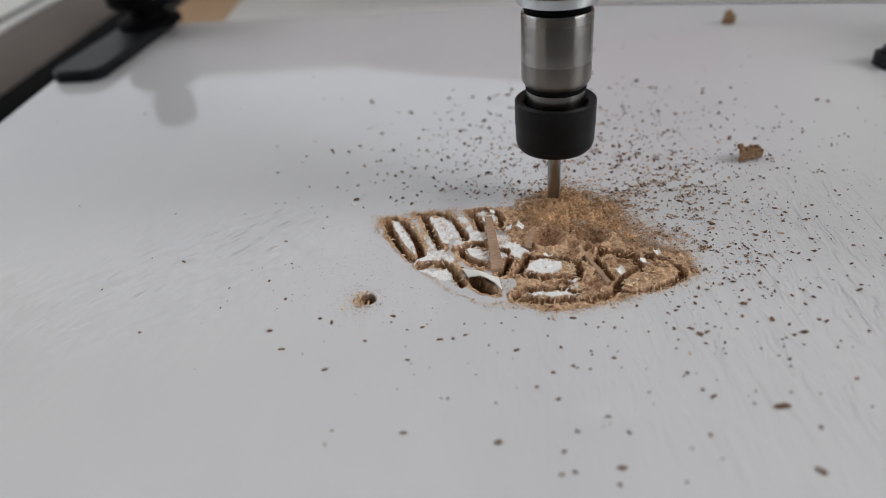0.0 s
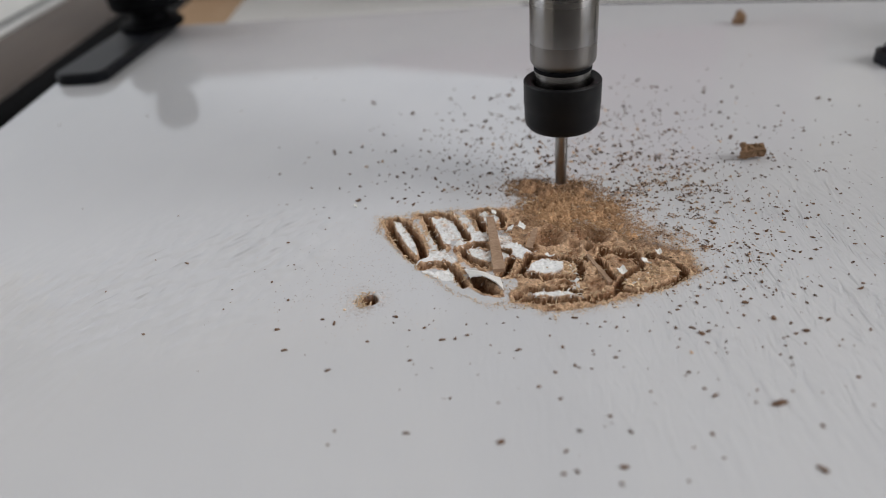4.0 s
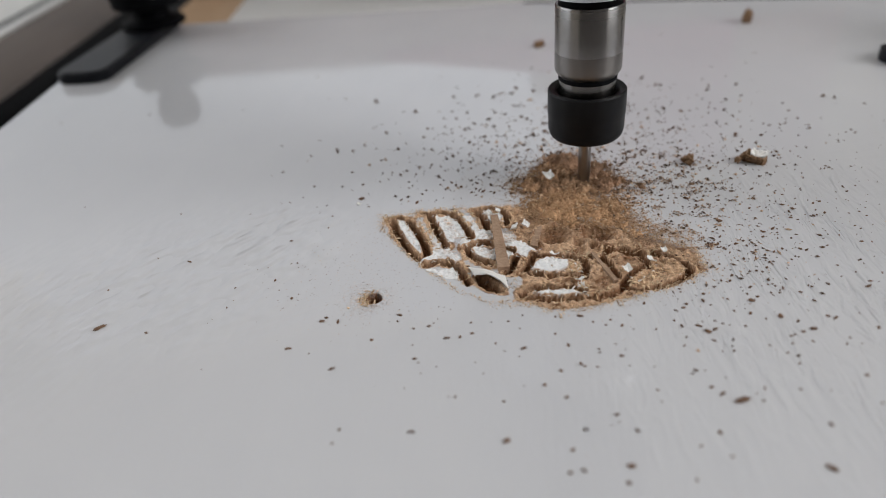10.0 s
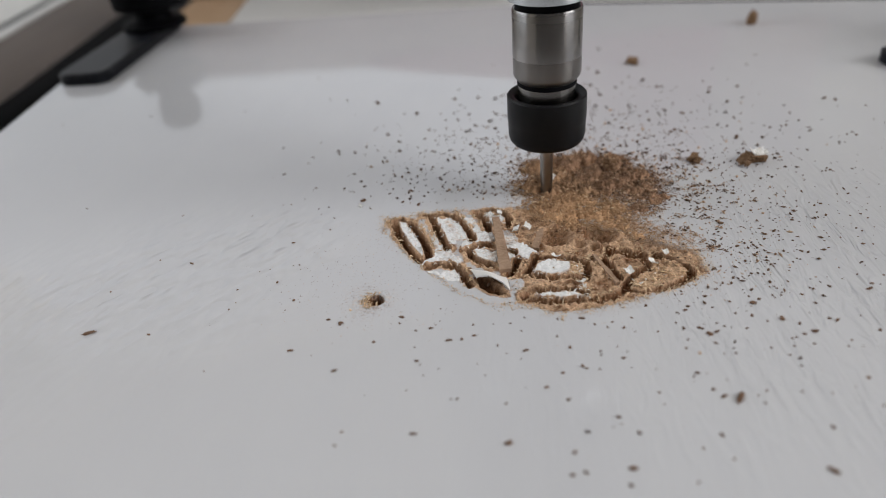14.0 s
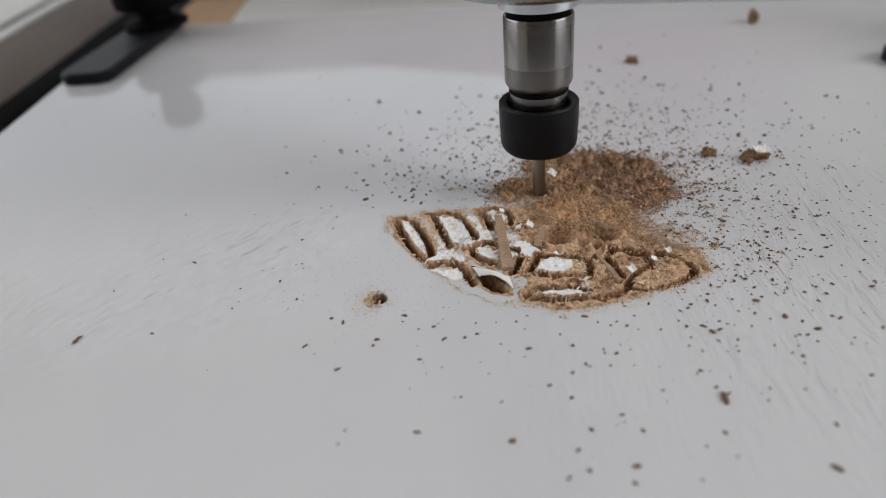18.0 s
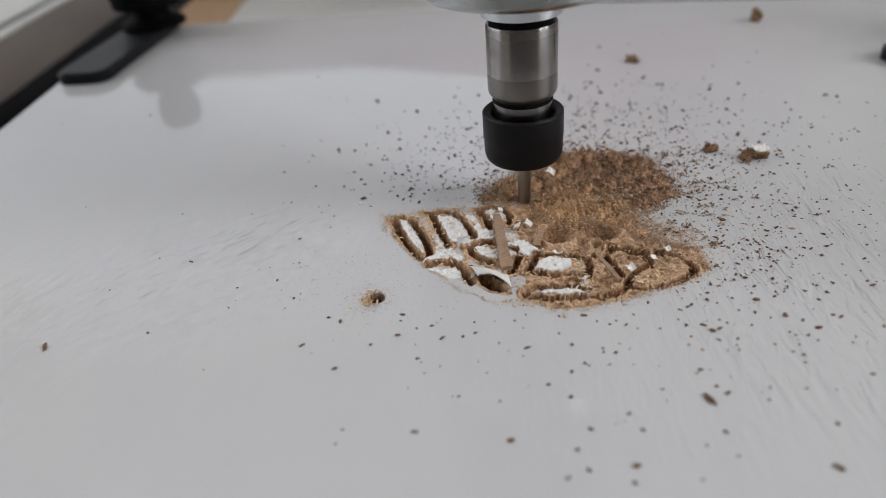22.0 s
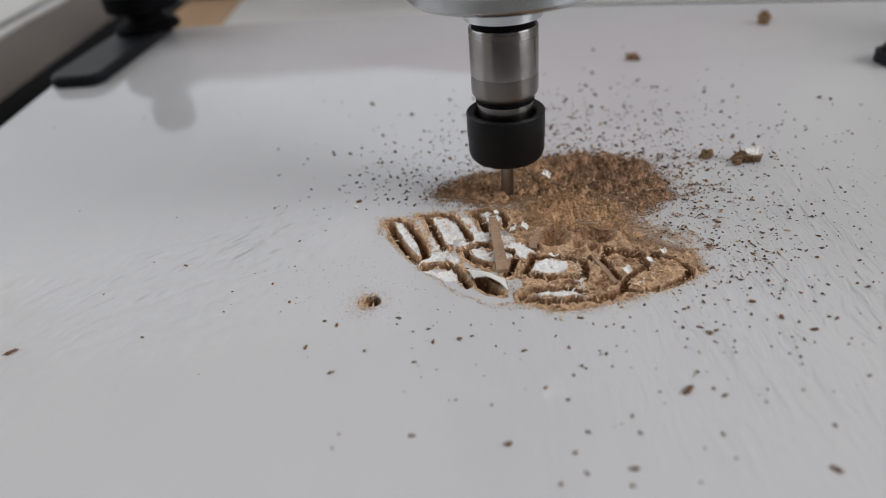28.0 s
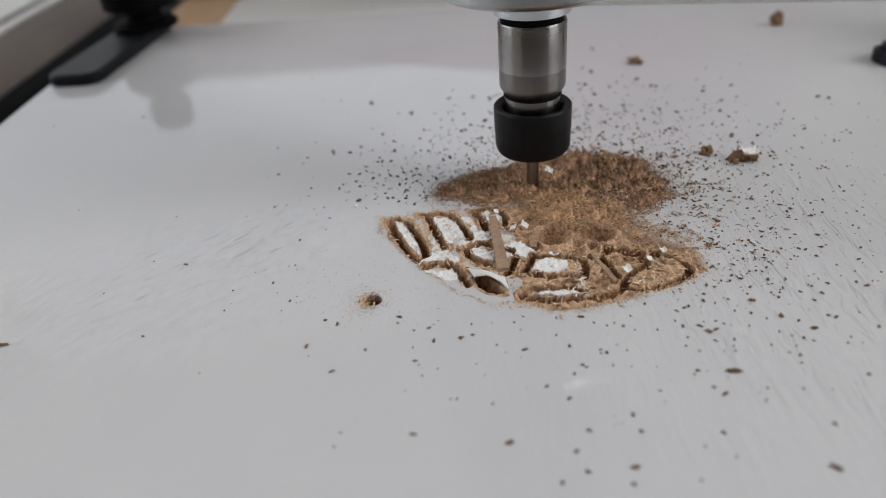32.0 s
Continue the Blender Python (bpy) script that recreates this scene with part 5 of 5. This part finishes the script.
def paint_flap():
    """The arched skin of paint torn up over a hollow at the leaf's lower edge."""
    bm = bmesh.new()
    nu, nv = 22, 9
    rows = []
    for i in range(nu + 1):
        u = i / nu
        row = []
        for j in range(nv + 1):
            v = j / nv
            edge = 0.35 * noise.noise(Vector((u * 9, 3.3, 0))) + 0.2 * noise.noise(Vector((u * 23, 7.1, 0)))
            bx, by = 5.2 + 7.6 * u, 126.6 - 4.6 * u
            fx, fy = 6.3 + 6.6 * u, 121.9 - 5.4 * u + edge * 0.7
            up = 2.5 * math.sin(math.pi * (0.06 + 0.90 * u)) ** 0.7
            z = 0.12 + up * math.sin(v * 1.85) + (edge * 0.5 if j == nv else 0.0)
            row.append(bm.verts.new(((bx + (fx - bx) * v) * MM, (by + (fy - by) * v) * MM, z * MM)))
        rows.append(row)
    for a, b in zip(rows, rows[1:]):
        for j in range(nv):
            bm.faces.new((a[j], b[j], b[j + 1], a[j + 1]))
    geo = bmesh.ops.extrude_face_region(bm, geom=bm.faces[:])
    bmesh.ops.translate(bm, verts=[v for v in geo["geom"] if isinstance(v, bmesh.types.BMVert)], vec=(0, 0, 0.00025))
    bmesh.ops.recalc_face_normals(bm, faces=bm.faces)
    for f in bm.faces:
        f.material_index = 1 if f.normal.z < -0.15 else 0
    flap = part("paint_flap", bm, FLAKE, smooth=60)
    flap.data.materials.append(MDF)
    tagged(flap, "white skin of paint torn up in an arch over a hollow", "paint flap")


paint_flap()


def sliver(half, wide, x, y, up, turn, label):
    """A thin strip of fibreboard left between two cuts; sizes and place in mm."""
    bm = bmesh.new()
    box(bm, (-wide * MM, -half * MM, 0), (wide * MM, half * MM, 0.9 * MM))
    bmesh.ops.subdivide_edges(bm, edges=[e for e in bm.edges if abs((e.verts[0].co - e.verts[1].co).y) > half * 0.0015], cuts=24, use_grid_fill=True)
    for v in bm.verts:
        c = v.co * 1000
        v.co.x *= 1 + 0.10 * noise.noise(Vector((c.x, c.y * 0.7, 1))) - 0.020 * c.y
        v.co.x += 0.16 * MM * noise.noise(Vector((c.y * 0.9, 4 + x, c.x))) + 0.10 * MM * noise.noise(Vector((c.y * 2.7, 9 + x, c.x)))
        v.co.z += 0.22 * MM * noise.noise(Vector((c.x * 2, c.y * 1.2, 9 + x)))
    ob = part("fibreboard_sliver", bm, SLIVER)
    ob.matrix_basis = pose(x * MM, y * MM, up * MM, 1.2, 0, turn)
    tagged(ob, label, "sliver", "slivers left in the engraving")


sliver(11, 1.12, 13.0, 135.4, 0.35, -0.8, "thin bare sliver of fibreboard lying across the engraving")
sliver(5.6, 0.42, 34.2, 122.4, -0.55, 13.5, "narrow tan sliver of fibreboard standing between two cuts")
sliver(4.2, 0.70, 22.0, 136.8, -0.45, -18, "short tan sliver of fibreboard at the edge of the sawdust")


def torn_edges():
    """Small curled tongues of paint and fibre standing along the cuts."""
    rng = np.random.RandomState(4)
    r2 = random.Random(8)
    x = rng.uniform(-15, 56, 60000)
    y = rng.uniform(107, 155, 60000)
    d = cut_distance(x, y)
    ok = (leaf_inside(x, y) > -1.4) & (d > 0.95) & (d < 1.75) & (region_depth(x, y, HOLLOW) < -0.8)
    x, y = x[ok][:2600], y[ok][:2600]
    skin = np.full(x.shape, -9.0)
    for pts in WHITE:
        skin = np.maximum(skin, region_depth(x, y, pts))
    sets = {"torn_paint": ([], []), "torn_fibre": ([], [])}
    for a, b, c in zip(x.tolist(), y.tolist(), skin.tolist()):
        right = min(max((a - 8) / 16, 0), 1)
        white = c > -0.9 and r2.random() < 0.8
        verts, faces = sets["torn_paint" if white else "torn_fibre"]
        size = (0.07 + min(r2.expovariate(1 / (0.15 - 0.02 * right)), 0.50)) * MM
        tongue(verts, faces, r2, (a * MM, b * MM, -0.0002), size)
    for pts, paint, count in zip(PALE, (0.3, 0.12, 0.35, 0.35, 0.6), (60, 130, 170, 110, 40)):
        lo, hi = [min(q) for q in zip(*pts)], [max(q) for q in zip(*pts)]
        a, b = rng.uniform(lo[0], hi[0], count * 3), rng.uniform(lo[1], hi[1], count * 3)
        ok = (region_depth(a, b, pts) > 0) & (cut_distance(a, b) > 0.95)
        for u, v in zip(a[ok][:count].tolist(), b[ok][:count].tolist()):
            verts, faces = sets["torn_paint" if r2.random() < paint else "torn_fibre"]
            tongue(verts, faces, r2, (u * MM, v * MM, -0.0004), r2.uniform(0.15, 0.5) * MM)
    tagged(mesh_of("torn_paint", *sets["torn_paint"], FLAKE), "ragged white paint torn up along the engraved cuts", "torn paint", kind="stuff")
    tagged(mesh_of("torn_fibre", *sets["torn_fibre"], CREAM), "ragged tan fibres torn up along the engraved cuts", "torn fibre", kind="stuff")


torn_edges()
hole_fibres()


def leaf_dust():
    """Loose dust and crumbs lying over the far half of the engraving and its brim."""
    rng = np.random.RandomState(14)
    r2 = random.Random(15)
    x = np.concatenate([rng.uniform(12, 57, 5600), rng.uniform(-15, 14, 380)])
    y = np.concatenate([rng.uniform(106, 148, 5600), rng.uniform(118, 156, 380)])
    inside = leaf_inside(x, y) + 1.6 * ridge_noise(x, y, 3.0, 91)
    ok = inside > rng.uniform(-3.0, 1.0, len(x))
    x, y = x[ok], y[ok]
    z, _, _, fresh = heights(x, y)
    clean = (fresh < 0.3) | (rng.rand(len(x)) < 0.05)
    clean &= (z > -0.8) | (rng.rand(len(x)) < 0.35)
    x, y, z = x[clean], y[clean], z[clean]
    sets = (([], []), ([], []), ([], []))
    for a, b, c in zip(x.tolist(), y.tolist(), z.tolist()):
        pick = r2.random()
        verts, faces = sets[0 if pick < 0.58 else 1 if pick < 0.72 else 2]
        size = (0.05 + min(r2.expovariate(1 / 0.07), 0.26)) * MM
        shard(verts, faces, r2, (a * MM, b * MM, c * MM + size * 0.4), size, 0.6, r2.choice((1.0, 1.5, 2.6)))
    for (verts, faces), mat, name, label in zip(sets, (STRAY, CHIP, CREAM), ("loose_dust", "dark_grains", "cream_fibres"), ("tan dust lying over the engraved leaf", "dark grains lying over the engraved leaf", "cream fibres lying over the engraved leaf")):
        tagged(mesh_of(name, verts, faces, mat), label, "sawdust", kind="stuff")


leaf_dust()


def brim_fibres():
    """Pale crumbs and hairs of fibre thrown up just outside the leaf's outline."""
    rng = np.random.RandomState(24)
    r2 = random.Random(25)
    x, y = rng.uniform(-17, 58, 40000), rng.uniform(104, 158, 40000)
    away = leaf_inside(x, y) + 0.7 * ridge_noise(x, y, 2.4, 93)
    ok = (away < 0.35) & (away > -2.2) & (rng.rand(len(x)) < np.exp(away * 1.1)) & ((y < 133) | (x < 6))
    verts, faces = [], []
    for a, b in zip(x[ok][:1500].tolist(), y[ok][:1500].tolist()):
        if r2.random() < 0.35:
            tongue(verts, faces, r2, (a * MM, b * MM, 0.00002), r2.uniform(0.08, 0.30) * MM)
        else:
            size = r2.uniform(0.05, 0.17) * MM
            shard(verts, faces, r2, (a * MM, b * MM, size * 0.4), size, 0.6, r2.choice((1.0, 1.5, 2.4)))
    tagged(mesh_of("brim_fibres", verts, faces, CREAM), "pale crumbs and hairs of fibre round the engraved leaf", "torn fibre", kind="stuff")


brim_fibres()

# ---- motions ----
TOOL = [
    (0, 0.0306, 0.1543, 0.0267),
    (0.2, 0.0307, 0.1544, 0.0272),
    (0.5, 0.0301, 0.1545, 0.0263),
    (0.7, 0.0301, 0.1545, 0.0262),
    (1, 0.0301, 0.1546, 0.0283),
    (1.2, 0.0306, 0.1560, 0.0292),
    (1.5, 0.0309, 0.1582, 0.0299),
    (1.7, 0.0327, 0.1596, 0.0311),
    (2, 0.0328, 0.1617, 0.0298),
    (2.2, 0.0330, 0.1613, 0.0281),
    (2.5, 0.0326, 0.1608, 0.0264),
    (2.7, 0.0333, 0.1604, 0.0258),
    (3, 0.0350, 0.1599, 0.0272),
    (3.2, 0.0371, 0.1606, 0.0282),
    (3.5, 0.0349, 0.1616, 0.0284),
    (5.5, 0.0324, 0.1683, 0.0264),
    (5.7, 0.0309, 0.1665, 0.0270),
    (6, 0.0311, 0.1637, 0.0266),
    (6.2, 0.0323, 0.1633, 0.0253),
    (6.5, 0.0330, 0.1628, 0.0264),
    (6.7, 0.0334, 0.1624, 0.0275),
    (7, 0.0331, 0.1619, 0.0307),
    (7.2, 0.0334, 0.1614, 0.0308),
    (7.5, 0.0375, 0.1607, 0.0305),
    (7.7, 0.0374, 0.1602, 0.0291),
    (8, 0.0373, 0.1594, 0.0278),
    (8.2, 0.0370, 0.1588, 0.0264),
    (8.5, 0.0386, 0.1578, 0.0261),
    (8.7, 0.0413, 0.1572, 0.0257),
    (9, 0.0454, 0.1563, 0.0266),
    (9.2, 0.0455, 0.1574, 0.0264),
    (9.5, 0.0414, 0.1591, 0.0273),
    (9.7, 0.0407, 0.1602, 0.0271),
    (10, 0.0385, 0.1619, 0.0252),
    (10.2, 0.0383, 0.1607, 0.0240),
    (10.5, 0.0408, 0.1588, 0.0248),
    (10.7, 0.0443, 0.1576, 0.0252),
    (11, 0.0464, 0.1558, 0.0267),
    (11.2, 0.0429, 0.1565, 0.0275),
    (11.5, 0.0397, 0.1576, 0.0282),
    (11.7, 0.0392, 0.1584, 0.0267),
    (12, 0.0379, 0.1595, 0.0256),
    (12.2, 0.0378, 0.1599, 0.0256),
    (12.5, 0.0376, 0.1605, 0.0286),
    (12.7, 0.0379, 0.1603, 0.0291),
    (13, 0.0334, 0.1600, 0.0298),
    (13.2, 0.0282, 0.1598, 0.0302),
    (13.5, 0.0280, 0.1595, 0.0302),
    (13.7, 0.0281, 0.1592, 0.0278),
    (14, 0.0277, 0.1588, 0.0266),
    (14.2, 0.0271, 0.1590, 0.0257),
    (14.5, 0.0278, 0.1593, 0.0257),
    (16.5, 0.0276, 0.1616, 0.0297),
    (16.7, 0.0233, 0.1614, 0.0290),
    (17, 0.0235, 0.1611, 0.0281),
    (17.2, 0.0234, 0.1604, 0.0262),
    (17.5, 0.0231, 0.1593, 0.0255),
    (17.7, 0.0225, 0.1586, 0.0251),
    (18, 0.0250, 0.1575, 0.0252),
    (18.2, 0.0229, 0.1575, 0.0255),
    (18.5, 0.0223, 0.1576, 0.0253),
    (18.7, 0.0251, 0.1576, 0.0240),
    (19, 0.0228, 0.1577, 0.0249),
    (19.2, 0.0226, 0.1581, 0.0253),
    (19.5, 0.0230, 0.1586, 0.0279),
    (19.7, 0.0231, 0.1590, 0.0286),
    (20, 0.0217, 0.1595, 0.0289),
    (20.2, 0.0206, 0.1585, 0.0277),
    (20.5, 0.0207, 0.1569, 0.0271),
    (20.7, 0.0202, 0.1559, 0.0255),
    (21, 0.0200, 0.1543, 0.0252),
    (21.2, 0.0203, 0.1542, 0.0243),
    (21.5, 0.0223, 0.1541, 0.0248),
    (21.7, 0.0198, 0.1540, 0.0245),
    (22, 0.0210, 0.1538, 0.0242),
    (22.2, 0.0229, 0.1538, 0.0236),
    (22.5, 0.0203, 0.1538, 0.0244),
    (22.7, 0.0200, 0.1538, 0.0251),
    (23, 0.0199, 0.1537, 0.0275),
    (23.2, 0.0199, 0.1546, 0.0285),
    (23.5, 0.0188, 0.1559, 0.0303),
    (23.7, 0.0186, 0.1568, 0.0294),
    (24, 0.0187, 0.1581, 0.0272),
    (24.2, 0.0189, 0.1591, 0.0248),
    (24.5, 0.0196, 0.1605, 0.0234),
    (24.7, 0.0204, 0.1615, 0.0237),
    (25, 0.0180, 0.1629, 0.0237),
    (25.2, 0.0163, 0.1624, 0.0246),
    (25.5, 0.0139, 0.1617, 0.0248),
    (27.5, 0.0107, 0.1610, 0.0234),
    (27.7, 0.0133, 0.1605, 0.0230),
    (28, 0.0187, 0.1597, 0.0228),
    (28.2, 0.0190, 0.1596, 0.0229),
    (28.5, 0.0191, 0.1595, 0.0253),
    (28.7, 0.0192, 0.1595, 0.0268),
    (29, 0.0197, 0.1594, 0.0282),
    (29.2, 0.0243, 0.1599, 0.0290),
    (29.5, 0.0242, 0.1607, 0.0273),
    (29.7, 0.0244, 0.1612, 0.0257),
    (30, 0.0242, 0.1620, 0.0233),
    (30.2, 0.0252, 0.1630, 0.0223),
    (30.5, 0.0274, 0.1644, 0.0225),
    (30.7, 0.0275, 0.1654, 0.0235),
    (31, 0.0263, 0.1669, 0.0235),
    (31.2, 0.0234, 0.1659, 0.0240),
    (31.5, 0.0213, 0.1645, 0.0244),
    (31.7, 0.0234, 0.1633, 0.0235),
    (32, 0.0256, 0.1615, 0.0227),
]


def slide(ob, rows, z=0.0, turns=0.0):
    """Keys a crumb along the board: rows of seconds, x, y in mm and, where given, a turn in degrees, a height in mm and a roll in degrees."""
    out = []
    for row in rows:
        t, x, y = row[:3]
        turn = row[3] if len(row) > 3 else 0.0
        up = row[4] if len(row) > 4 else z
        roll = row[5] if len(row) > 5 else 0.0
        out.append((t, pose(x * MM, y * MM, up * MM, roll, 0, turns + turn)))
    if out[0][0] > 0:
        out.insert(0, (0.0, out[0][1]))
    if out[-1][0] < 32:
        out.append((32.0, out[-1][1]))
    walk(ob, out)


def motions():
    walk(SPINDLE, [(t, pose(x, y, z)) for t, x, y, z in TOOL])
    walk(SHAFT, [(k * 0.1, pose(0, 0, 0, 0, 0, 75.0 * k)) for k in range(321)])
    # sawdust: each heap comes up out of the cut and stays
    for t, ob in HEAPS:
        x, y, _ = ob.location
        down, up = pose(x, y, -0.012), pose(x, y, 0)
        walk(ob, [(0.0, down), (max(t - 1.0, 0.1), down), (t, up), (t + 0.6, up), (32.0, up)])
    for t, ob in LATE_SPECKS:
        walk(ob, [(0.0, pose(0, 0, -0.004)), (t - 1.0, pose(0, 0, -0.004)), (t, pose(0, 0, 0)), (32.0, pose(0, 0, 0))])
    slide(CRUMB_WHITE, [(0, 86.0, 166.2, 12, 1.8, -95), (3.5, 86.0, 166.2, 12, 1.8, -95), (4.5, 85.5, 165.4, -15, 2.0, -45), (5.5, 85.0, 164.5, -40), (8.5, 85.0, 164.1, -40), (9, 83.3, 163.5, -95), (10, 83.8, 164.6, -40), (11, 84.0, 165.2, 0), (19, 84.3, 166.0, 5), (28, 83.4, 165.8, -5), (32, 82.8, 165.7, -5)])
    slide(CRUMB_SMALL, [(0, 50.4, 166.3, 0, -8), (8.6, 50.4, 166.3, 0, -8), (9.0, 56, 166.9, 40, 2), (9.5, 68.8, 167.1, 80), (10, 67.9, 167.1, 80), (11, 70.0, 168.3, 100), (13, 69.5, 168.6, 100), (16.5, 71.8, 170.5, 140), (19, 74.4, 171.1, 160), (23, 75.0, 172.8, 170), (25, 74.7, 173.1, 170), (28, 74.6, 170.3, 200), (32, 75.3, 171.7, 210)])
    slide(CRUMB_FAR, [(0, 42.6, 173.3, 0, -9), (7.6, 42.6, 173.3, 0, -9), (8.2, 47.0, 230, 30, 3), (8.7, 47.0, 280, 60), (11, 46.1, 281.2, 60), (11.5, 75.9, 250.5, 100), (14, 75.9, 252.5, 100), (19, 74.7, 251.8, 110), (25, 77.3, 253.1, 120), (28, 79.1, 257.1, 120), (32, 78.6, 251.0, 130)])
    slide(CRUMB_BACK, [(0, 129.8, 292.3, 0), (3, 131.9, 291.6, 0), (5.5, 133.2, 285.6, 40), (9, 133.4, 288.1, 60), (12, 135.6, 287.1, 60), (14, 135.7, 288.0, 60), (17, 134.9, 289.3, 90), (19, 134.8, 284.4, 90), (23, 137.8, 288.6, 110), (25, 139.2, 286.5, 110), (28, 142.5, 286.6, 140), (30, 142.7, 287.7, 140), (32, 146.5, 281.9, 160)])
    slide(HEAP_LUMP, [(0, 46.5, 166.8, 0, -8), (10.2, 46.5, 166.8, 0, -8), (11.2, 46.5, 166.8, 0, 1.8), (19, 45.5, 167.4, 10, 1.8), (32, 45.5, 167.2, 20, 1.8)])
    slide(HEAP_FLAKE, [(0, 30.0, 160, 0, -8), (4.2, 30.0, 160, 0, -8), (5.0, 29.7, 160.8, 10, 1.9), (9, 29.0, 161.2, 20, 2.2), (19, 29.1, 162.2, 60, 2.4), (28, 29.1, 162.2, 60, 2.4), (32, 30.1, 163.6, 70, 2.4)])
    slide(DRIFT_LEFT, [(0, -118.0, 119.6), (3.5, -114.0, 119), (5.5, -76.5, 117.2, 60), (6, -75.7, 117.2, 60), (8, -75.9, 117.3, 60), (9, -74.0, 116.7, 40), (10, -72.7, 116.6, 40), (12, -74.2, 115.5, 20), (14, -75.1, 115.8, 20), (16.5, -77.5, 113.8, 40), (18, -77.5, 113.6, 70), (19, -80.5, 112.4, 80), (21, -80.8, 112.3, 80), (22, -82.4, 111.9, 110), (25, -84.3, 111.8, 110), (28, -88.2, 112.7, 40), (30, -90.1, 115.2, 10), (32, -91.1, 115.1, 0)])
    slide(DRIFT_FRONT, [(0, 54.6, 79.2), (3.5, 54.6, 78.8), (5.5, 50.7, 84.6, 70), (6, 50.2, 84.3, 70), (9, 47.7, 81.0, 10), (13, 46.8, 80.8, 40), (14.5, 47.0, 82.5, 60), (19, 42.5, 81.7, 90), (23, 41.0, 81.7, 110), (25, 41.4, 82.3, 110), (28, 39.1, 84.7, 40), (30, 42.1, 86.0, 20), (32, 48.1, 87.7, -10)])
    slide(DRIFT_MID, [(0, -34.8, 110.5), (3.5, -35.1, 111.0), (5.5, -28.0, 111.3), (8, -28.4, 111.0), (9, -26.9, 112.1), (10, -25.7, 112.1), (11, -22.3, 111.5), (14, -22.3, 111.7), (16.5, -15.1, 105.2), (18, -15.3, 105.1), (19, -13.3, 105.2), (21, -13.3, 105.3), (22, -10.8, 105.5), (25, -9.8, 105.3), (27.5, 1.7, 103.7), (32, 1.9, 103.6)])

    # small chips that the vibration shifts a little, twice in the clip
    for ob, x, y, dx, dy, ta, tb in SHIFTING:
        slide(ob, [(0, x, y, 0), (ta, x, y, 0), (ta + 0.4, x + dx, y + dy, 40), (tb, x + dx, y + dy, 40), (tb + 0.4, x + dx * 1.7, y + dy * 1.5, 75)])


motions()
